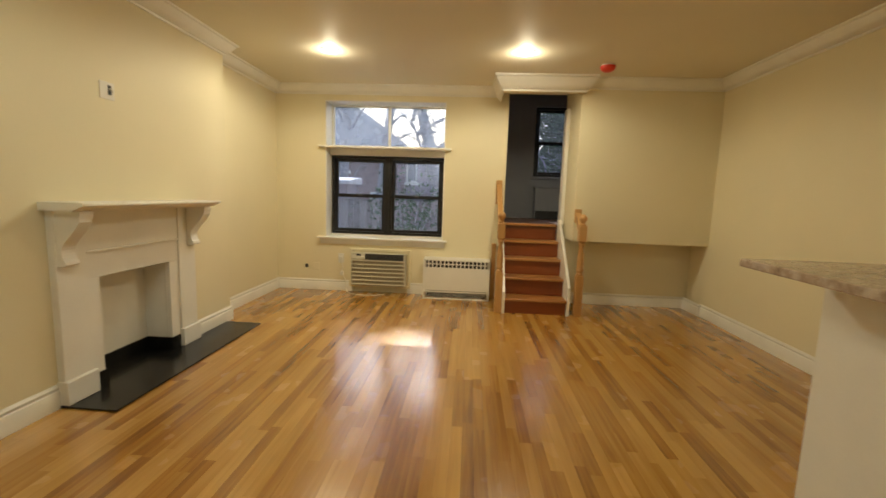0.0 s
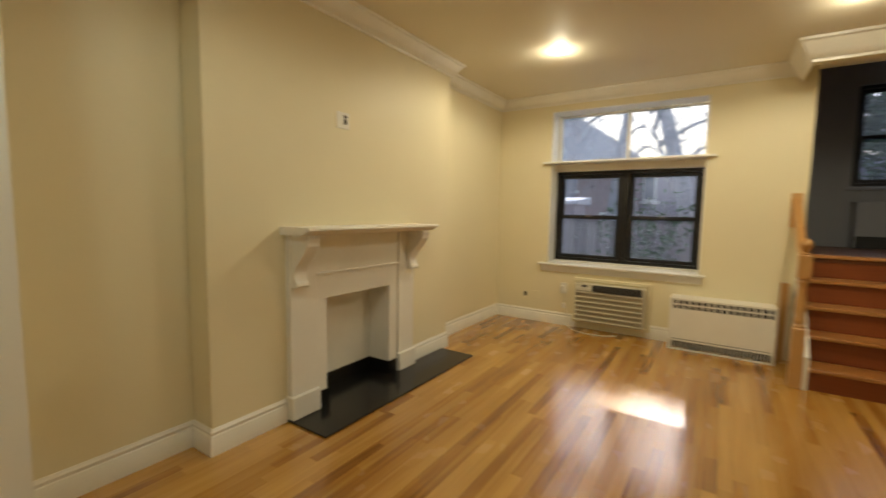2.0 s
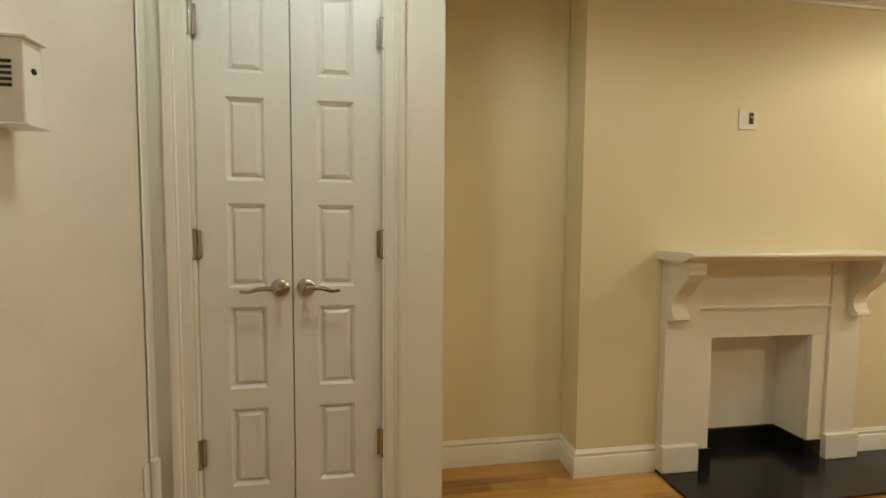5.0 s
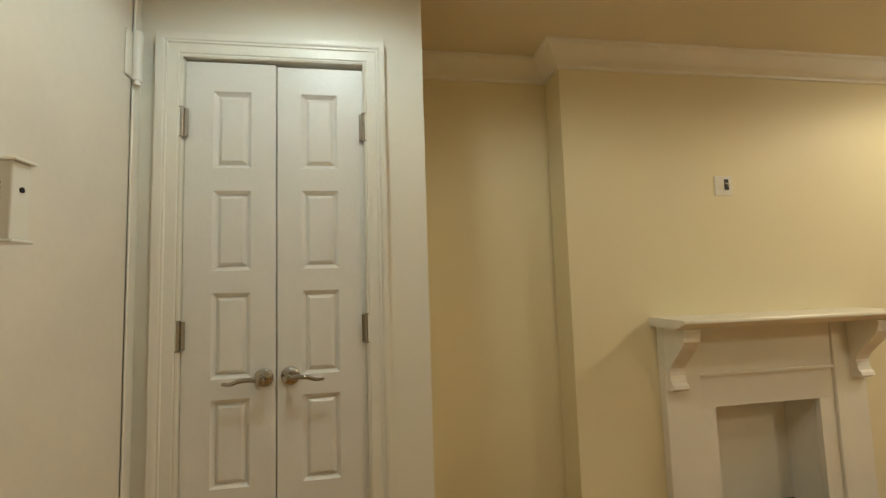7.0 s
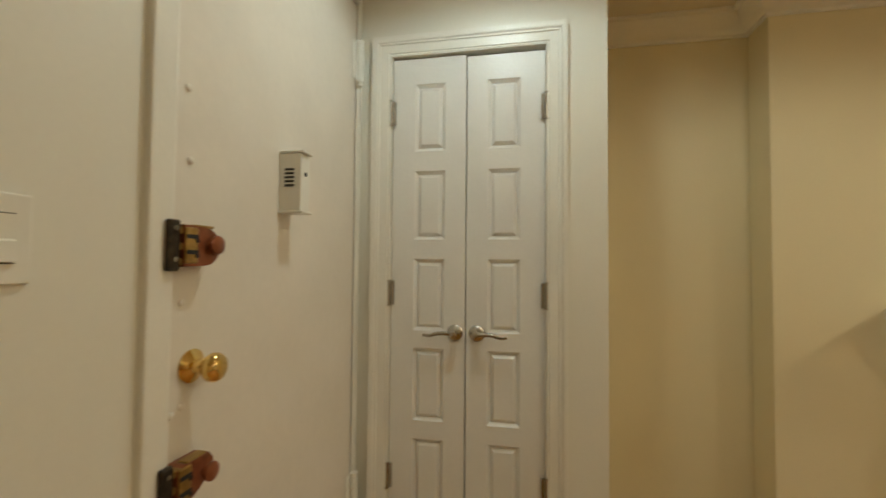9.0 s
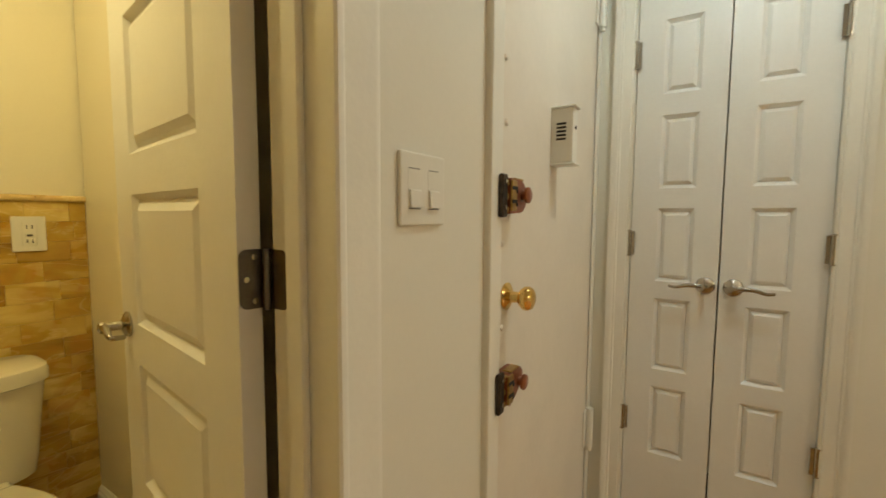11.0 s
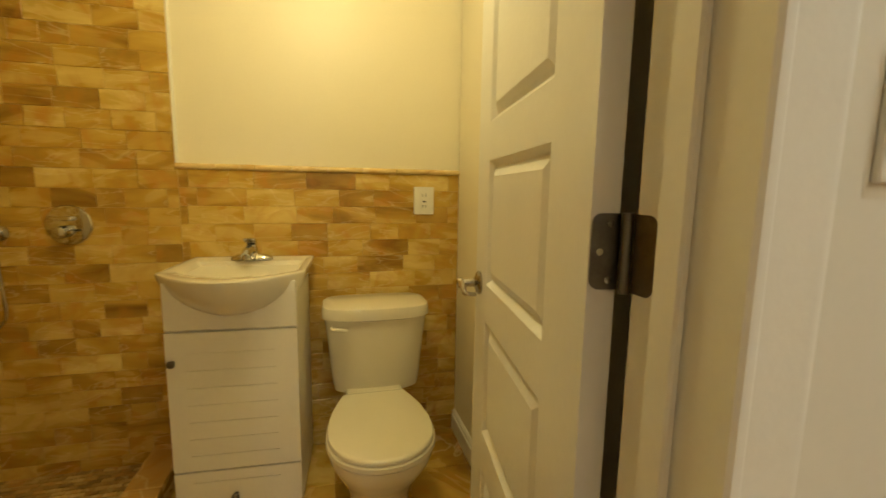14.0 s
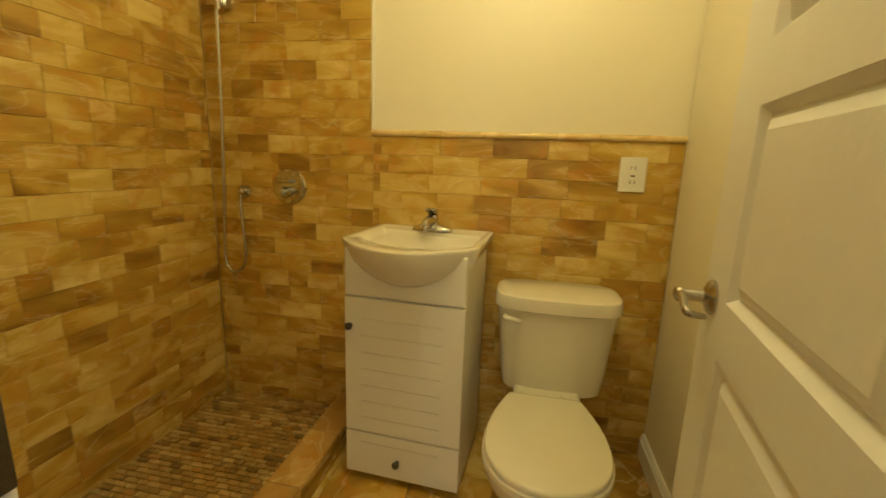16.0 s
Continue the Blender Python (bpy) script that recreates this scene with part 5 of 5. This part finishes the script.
for z in (1.174, 1.184):
    part("test_button", box(-0.534, -0.518, BYS + 0.009, BYS + 0.0105, z - 0.003, z + 0.003), "dark" if z < 1.18 else "white_plastic", bo)

sv = thing("shower_valve", "round chrome shower mixer plate with two handles", "shower valve", at=(0.915, BYS, 1.07))
part("plate", lathe((0.905, BYS, 1.070), (0.905, 1, 1.070), [(0, 0.078), (0.004, 0.080), (0.010, 0.076), (0.014, 0.05)], 40), "chrome", sv, smooth=True)
part("handle", lathe((0.912, BYS + 0.014, 1.046), (0.912, 1, 1.046), [(0, 0.024), (0.03, 0.024), (0.05, 0.021), (0.055, 0.012)], 24), "chrome", sv, smooth=True)
part("diverter", box(0.88, 0.945, BYS + 0.014, BYS + 0.04, 1.088, 1.106, 0.006, 3), "chrome", sv)
part("handle_stem", box(0.870, 0.912, BYS + 0.045, BYS + 0.058, 1.040, 1.052, 0.004, 2), "chrome", sv)
hs = thing("hand_shower", "chrome hand shower with a hanging metal hose", "shower", at=(1.15, BYS, 1.0))
part("hose_elbow", lathe((1.130, BYS, 1.040), (1.130, 1, 1.040), [(0, 0.030), (0.008, 0.030), (0.012, 0.016), (0.04, 0.015), (0.045, 0.01)], 24), "chrome", hs, smooth=True)
part("hose", tube([(1.130, BYS + 0.035, 1.035), (1.128, BYS + 0.045, 0.97), (1.115, BYS + 0.05, 0.82), (1.115, BYS + 0.052, 0.72), (1.165, BYS + 0.055, 0.665), (1.215, BYS + 0.05, 0.70), (1.222, BYS + 0.045, 0.80), (1.205, BYS + 0.045, 1.10), (1.188, BYS + 0.05, 1.45), (1.172, BYS + 0.06, 1.80)], 0.0075), "chrome", hs, smooth=True)
part("bracket", box(1.140, 1.190, BYS, BYS + 0.05, 1.800, 1.850, 0.012, 3), "chrome", hs, smooth=True)
part("handset", tube([(1.168, BYS + 0.055, 1.79), (1.164, BYS + 0.075, 1.88), (1.158, BYS + 0.12, 1.97), (1.155, BYS + 0.15, 2.0)], lambda s: 0.013 + 0.03 * max(0, s - 0.7) / 0.3), "chrome", hs, smooth=True)
bl = thing("bathroom_ceiling_light", "round frosted ceiling light in the bathroom", "ceiling light", at=(-0.04, -0.61, CEIL))
part("base", lathe((-0.04, -0.61, CEIL), (-0.04, -0.61, 0), [(0, 0.14), (0.03, 0.14), (0.034, 0.13)], 32), "trim", bl)

# shower tray, kerb and pencil rail
tagged(part("shower_kerb", box(0.548, 0.664, BYS - 0.009, BYN - 0.002, -0.01, 0.088), "grout"), kind="structure")
rl = tagged(new("tile_rail"), kind="structure")
for k in range(8):
    x0 = BXW + k * 0.1525
    part("rail_piece", cyl((x0 + 0.001, BYS + 0.001, 1.312), (min(x0 + 0.1515, 0.518), BYS + 0.001, 1.312), 0.0125, n=12), "pencil", rl, smooth=True)
tagged(part("tile_edge", box(0.508, 0.519, BYS - 0.011, BYS + 0.003, 1.32, CEIL, 0.002), "trim"), kind="structure")

# ---------------------------------------------------------------- the garden seen through the windows
tagged(part("ground", box(-60, 60, YW + 0.28, 120, -0.9, -0.6), "ground"), kind="structure")
fe = thing("garden_fence", "weathered grey board fence across the back garden", "fence", at=(-1.5, 10.5, -0.6))
for k in range(64):
    x = -6.6 + k * 0.155
    h = 1.05 + 0.03 * rnd.random()
    part("board", box(x, x + 0.148, 10.5, 10.522, -0.6, h - 0.0, 0.004), "fence", fe)
for z in (-0.2, 0.75):
    part("fence_rail", box(-6.6, 3.3, 10.522, 10.57, z, z + 0.09), "fence", fe)


def house(name, label, x0, x1, y0, y1, z1, roof, wall, wins, ww, wh):
    hh = thing(name, label, "house", at=((x0 + x1) / 2, (y0 + y1) / 2, -0.6))
    part("wall", box(x0, x1, y0, y1, -0.6, z1), wall, hh)
    c = (x0 + x1) / 2
    part("roof", prism([(x0 - 0.25, z1), (x1 + 0.25, z1), (x1 + 0.25, z1 + 0.12), (c, z1 + roof), (x0 - 0.25, z1 + 0.12)], "y", y0 - 0.25, y1 + 0.25), "slate", hh)
    for wx, wz in wins:
        f = part("window", ring(wx, wx + ww, y0 - 0.06, y0 + 0.0, wz, wz + wh, 0.07), "trim", hh)
        part("pane", box(wx + 0.07, wx + ww - 0.07, y0 - 0.03, y0 - 0.02, wz + 0.07, wz + wh - 0.07), "glassdark", f)
        part("sill", box(wx - 0.1, wx + ww + 0.1, y0 - 0.12, y0 - 0.002, wz - 0.12, wz - 0.003), "trim", f)


M["glassdark"] = mat("far_window_glass", (0.18, 0.2, 0.23), 0.1, vary=0.1)
house("brick_house", "brick neighbour house with white windows and a steep gable", -7.9, -2.95, 17, 23, 3.05, 2.05, "brick", [(-6.9, 2.05), (-5.45, 2.05), (-4.0, 0.0)], 0.55, 1.25)
house("grey_house", "grey neighbour house with white windows behind the fence", -3.4, 4.5, 19, 26, 2.75, 0.9, "siding", [(-2.90, 1.72), (-0.4, 1.62), (1.6, 1.62)], 0.48, 0.95)
gs_ = thing("garden_shed", "low pale painted garden shed against the fence", "shed", at=(-3.8, 11.6, -0.6))
part("shed_wall", box(-4.6, -3.25, 11.2, 12.2, -0.6, 1.42), "siding", gs_)
part("shed_roof", prism([(11.05, 1.42), (12.3, 1.42), (12.3, 1.62), (11.05, 1.50)], "x", -4.7, -3.15), "slate", gs_, "pale slate shed roof")


def tree(name, label, x, y, h, lean, spread, leaves, size, zlow, seed, lobes=(), tight=0.7):
    r = random.Random(seed)
    t = thing(name, label, "tree", at=(x, y, -0.6))
    top = Vector((x + lean, y + 0.3, h))
    bm = tube([(x, y, -0.6), (x + lean * 0.25, y, h * 0.3), (x + lean * 0.55, y + 0.1, h * 0.65), top], lambda s: 0.20 * (1 - 0.75 * s) + 0.02, 10, 5)
    part("trunk", bm, "bark", t, smooth=True)
    tips = []
    for k in range(14):
        s = 0.25 + 0.7 * k / 14
        p = Vector((x + lean * s, y + 0.1, -0.6 + (h + 0.6) * s))
        a = r.uniform(0, 6.28)
        q = p + Vector((math.cos(a) * spread * r.uniform(0.5, 1), math.sin(a) * spread * r.uniform(0.5, 1), spread * r.uniform(0.3, 0.9)))
        part("limb", tube([p, (p + q) / 2 + Vector((0, 0, 0.15)), q], lambda s: 0.06 * (1 - 0.8 * s), 6, 4), "bark", t)
        tips += [q, (p + q) / 2]
        for n in range(5):
            u = p.lerp(q, r.uniform(0.35, 1.0)) + Vector((0, 0, 0.08))
            w = u + Vector((r.gauss(0, 0.35), r.gauss(0, 0.3), r.uniform(0.15, 0.7))) * spread * 0.6
            part("twig", tube([u, (u + w) / 2 + Vector((r.gauss(0, 0.06), 0, 0.05)), w], lambda s: 0.018 * (1 - 0.7 * s), 5, 3), "bark", t)
    bm = bmesh.new()
    spots = [Vector(c) for c in lobes] or tips
    for k in range(leaves):
        c = r.choice(spots)
        p = c + Vector((r.gauss(0, 0.45), r.gauss(0, 0.45), r.gauss(0, 0.35))) * (spread * tight)
        if p.z < zlow:
            continue
        m = Matrix.Translation(p) @ Euler((r.uniform(0, 6.28), r.uniform(0, 6.28), r.uniform(0, 6.28))).to_matrix().to_4x4()
        w, l = size * r.uniform(0.5, 1), size * r.uniform(0.9, 1.6)
        bm.faces.new([bm.verts.new(m @ Vector(v)) for v in ((0, -l, 0), (w * 0.5, -l * 0.2, 0.1 * l), (w * 0.35, l * 0.6, 0), (0, l, -0.1 * l), (-w * 0.35, l * 0.6, 0), (-w * 0.5, -l * 0.2, 0.1 * l))])
    tagged(part("crown", bm, "leaf", t, "thin autumn leaves"), kind="stuff")
    return t


tree("garden_tree", "bare-limbed pale garden tree against the sky", -0.55, 12.0, 7.0, -2.3, 1.7, 260, 0.04, 0.5, 3)
tree("garden_tree", "slim garden tree beside the brick house", -4.2, 13.6, 6.5, 0.5, 1.5, 180, 0.04, 0.5, 4)
tree("garden_tree", "leafy garden tree near the back room window", 2.2, 11.2, 5.0, -0.2, 1.2, 9000, 0.06, 0.6, 6, [(1.3 + 0.35 * k, 11.0, z) for k in range(5) for z in (1.3, 1.9, 2.5, 3.1, 3.7)])
# unseen crown with a gap, added to trim the sun to one floor patch
high = [(-2.7 + 0.2 * k, 15.6, z) for k in range(11) for z in (7.9, 8.15, 8.4, 9.55, 9.8, 10.1)] + [(-2.7 + 0.18 * k, 15.6, z) for k in range(6) for z in (8.6, 8.85, 9.1, 9.35)] + [(-2.0 + 0.17 * k, 15.6, z) for k in range(9) for z in (8.52, 8.64)]
tree("sun_mask_tree", "added tree whose unseen dense crown masks the sun", -3.6, 16.4, 9.2, 1.2, 1.0, 11500, 0.075, 7.0, 8, high, 0.28)
sh = thing("shrub", "loose leafy shrub in front of the fence", "shrub", at=(-1.4, 9.6, -0.6))
for k in range(7):
    a = k * 0.9
    part("stem", tube([(-1.45, 9.6, -0.6), (-1.45 + 0.25 * math.cos(a), 9.6 + 0.25 * math.sin(a), 0.2), (-1.45 + 0.55 * math.cos(a), 9.6 + 0.5 * math.sin(a), 0.9 + 0.1 * k)], 0.012, 6, 4), "bark", sh)
bm = bmesh.new()
rr = random.Random(9)
for k in range(560):
    p = Vector((-1.45 + rr.gauss(0, 0.42), 9.6 + rr.gauss(0, 0.35), 0.7 + rr.gauss(0, 0.42)))
    m = Matrix.Translation(p) @ Euler((rr.uniform(0, 6.28), rr.uniform(0, 6.28), rr.uniform(0, 6.28))).to_matrix().to_4x4()
    bm.faces.new([bm.verts.new(m @ Vector(v)) for v in ((0, -0.06, 0), (0.03, 0, 0.01), (0, 0.06, 0), (-0.03, 0, 0.01))])
tagged(part("foliage", bm, "leaf", sh), kind="stuff")

# ---------------------------------------------------------------- floor boards, tiles and mosaic
fl = bpy.data.objects["floor"]
rw = random.Random(11)
PW = 0.0572
rest = bmesh.new()
def plank_bm(bm, x0, x1, y0, y1):
    c = 0.00015
    zt = 0.0
    top = [bm.verts.new(p) for p in ((x0 + c, y0 + c, zt), (x1 - c, y0 + c, zt), (x1 - c, y1 - c, zt), (x0 + c, y1 - c, zt))]
    bot = [bm.verts.new((v.co.x, v.co.y, -0.0118)) for v in top]
    bm.faces.new(top)
    for k in range(4):
        j = (k + 1) % 4
        bm.faces.new((bot[k], bot[j], top[j], top[k]))
count = 0
x = XL
while x < XR:
    x1 = min(x + PW, XR)
    y = 0.16 - rw.uniform(0, 0.8)
    while y < YW:
        ln = rw.choice((0.32, 0.45, 0.55, 0.7, 0.85, 1.05, 1.3)) * rw.uniform(0.85, 1.15)
        y0, y1 = max(y, 0.156), min(y + ln, YW)
        if y1 - y0 > 0.01:
            near = -1.75 < x < 0.75 and 1.1 < y0 and y1 < 4.2 and count < 300
            if near:
                b = bmesh.new()
                plank_bm(b, x, x1, y0, y1)
                part("plank", b, "plank", fl)
                count += 1
            else:
                plank_bm(rest, x, x1, y0, y1)
        y += ln
    x = x1
tagged(part("floor_boards", rest, "plankrest", fl, "varnished oak strip boards"), kind="stuff")


def tile_mesh(name, w, h, d):
    """A thin tile, face on +y, centred, with eased edges."""
    c = 0.0015
    bm = bmesh.new()
    a, b = w / 2, h / 2
    back = [bm.verts.new(p) for p in ((-a, -d, -b), (a, -d, -b), (a, -d, b), (-a, -d, b))]
    mid = [bm.verts.new(p) for p in ((-a, -c, -b), (a, -c, -b), (a, -c, b), (-a, -c, b))]
    top = [bm.verts.new(p) for p in ((-a + c, 0, -b + c), (a - c, 0, -b + c), (a - c, 0, b - c), (-a + c, 0, b - c))]
    bm.faces.new(top)
    for k in range(4):
        j = (k + 1) % 4
        bm.faces.new((mid[k], mid[j], top[j], top[k])), bm.faces.new((back[k], back[j], mid[j], mid[k]))
    return mesh_of(name, bm, "onyx")


TW, TH = 0.1545, 0.0765
cache = {}
def lay(parent, a0, a1, z0, z1, put, limit, rest_name):
    """Running bond from z1 downwards; put(a, z) gives the pose of a tile's centre."""
    left = []
    made = 0
    row, z = 0, z1
    while z > z0 + 0.004:
        zb = max(z - TH, z0)
        a = a0 - rw.uniform(0, TW)
        while a < a1:
            ln = TW * rw.choice((1, 1, 1, 1.25, 0.98, 0.62, 0.85, 1.4))
            s, e = max(a, a0), min(a + ln, a1)
            if e - s > 0.012:
                key = (round(e - s - 0.0009, 2), round(z - zb - 0.0009, 3))
                kk = (round(e - s, 3), key[1])
                m = put((s + e) / 2, (z + zb) / 2) @ Matrix.Translation((0, rw.uniform(-0.0012, 0.0008), 0)) @ Matrix.Rotation(radians(rw.uniform(-0.25, 0.25)), 4, "Z")
                if kk not in cache:
                    cache[kk] = tile_mesh("tile", e - s - 0.0009, z - zb - 0.0009, 0.010)
                if made < limit:
                    o = new("tile", cache[kk])
                    o.parent = parent
                    o.matrix_basis = m
                    made += 1
                else:
                    left.append((m, cache[kk]))
            a += ln
        z, row = zb, row + 1
    if left:
        bm = bmesh.new()
        for m, me in left:
            k = len(bm.verts)
            bm.from_mesh(me)
            bm.verts.ensure_lookup_table()
            bmesh.ops.transform(bm, matrix=m, verts=bm.verts[k:])
        tagged(part(rest_name, bm, "onyxrest", parent), kind="stuff")


south, east = bpy.data.objects["bathroom_wall_south"], bpy.data.objects["bathroom_wall_east"]
tagged(part("grout_bed", box(BXW, 0.512, BYS - 0.011, BYS - 0.0025, 0, 1.302), "grout", south))
tagged(part("grout_bed", box(0.512, BXE, BYS - 0.011, BYS - 0.0025, 0, CEIL), "grout", south))
part("grout_bed", box(BXE + 0.0025, BXE + 0.0109, BYS, BYN - 0.071, 0, CEIL), "grout", east)
def put_south(a, z):
    return Matrix.Translation((a, BYS, z))
def put_east(a, z):
    return Matrix.Translation((BXE, a, z)) @ Matrix.Rotation(radians(90), 4, "Z")
lay(south, BXW + 0.001, 0.512, 0.0, 1.301, put_south, 170, rest_name="wall_tiles")
lay(south, 0.513, BXE - 0.001, 0.0, CEIL, put_south, 190, rest_name="shower_tiles")
lay(east, BYS + 0.001, BYN - 0.071, 0.0, CEIL, put_east, 300, rest_name="side_wall_tiles")

# floor tiles, kerb tiles and the shower mosaic
bf = bpy.data.objects["bathroom_floor_slab"]
for i in range(5):
    for j in range(6):
        xa, ya = BXW + i * 0.305, BYS + j * 0.305
        xb, yb = min(xa + 0.303, 0.547), min(ya + 0.303, BYN)
        if xb - xa > 0.02 and yb - ya > 0.02:
            part("floor_tile", box(xa, xb, ya, yb, -0.008, 0.0, 0.001), "onyx", bf)
kerb = bpy.data.objects["shower_kerb"]
for k in range(6):
    ya, yb = BYS + 0.002 + k * 0.305, min(BYS + 0.305 + k * 0.305, BYN - 0.004)
    if yb - ya > 0.02:
        part("kerb_tile", box(0.541, 0.671, ya, yb, 0.088, 0.100, 0.003), "onyxrail", kerb)
        part("kerb_side_tile", box(0.5415, 0.548, ya, yb, 0.0, 0.087, 0.001), "onyx", kerb)
tagged(part("shower_tray", box(0.664, BXE, BYS, BYN, -0.01, 0.012), "grout"), kind="structure")
ms = bmesh.new()
y = BYS + 0.002
row = 0
while y < BYN - 0.01:
    x = 0.672 - (row % 2) * 0.024
    while x < BXE - 0.004:
        x0, x1 = max(x, 0.672), min(x + 0.0465, BXE - 0.002)
        if x1 - x0 > 0.008:
            z = 0.0195 + rw.uniform(-0.0008, 0.0008)
            c = 0.0015
            y1 = min(y + 0.0225, BYN - 0.002)
            b = [ms.verts.new(p) for p in ((x0, y, 0.0118), (x1, y, 0.0118), (x1, y1, 0.0118), (x0, y1, 0.0118))]
            t4 = [ms.verts.new(p) for p in ((x0 + c, y + c, z), (x1 - c, y + c, z), (x1 - c, y1 - c, z), (x0 + c, y1 - c, z))]
            ms.faces.new(t4)
            for k in range(4):
                ms.faces.new((b[k], b[(k + 1) % 4], t4[(k + 1) % 4], t4[k]))
        x += 0.049
    y += 0.025
    row += 1
tagged(part("shower_mosaic", ms, "mosaic", bpy.data.objects["shower_tray"], "small brown onyx mosaic"), kind="stuff")
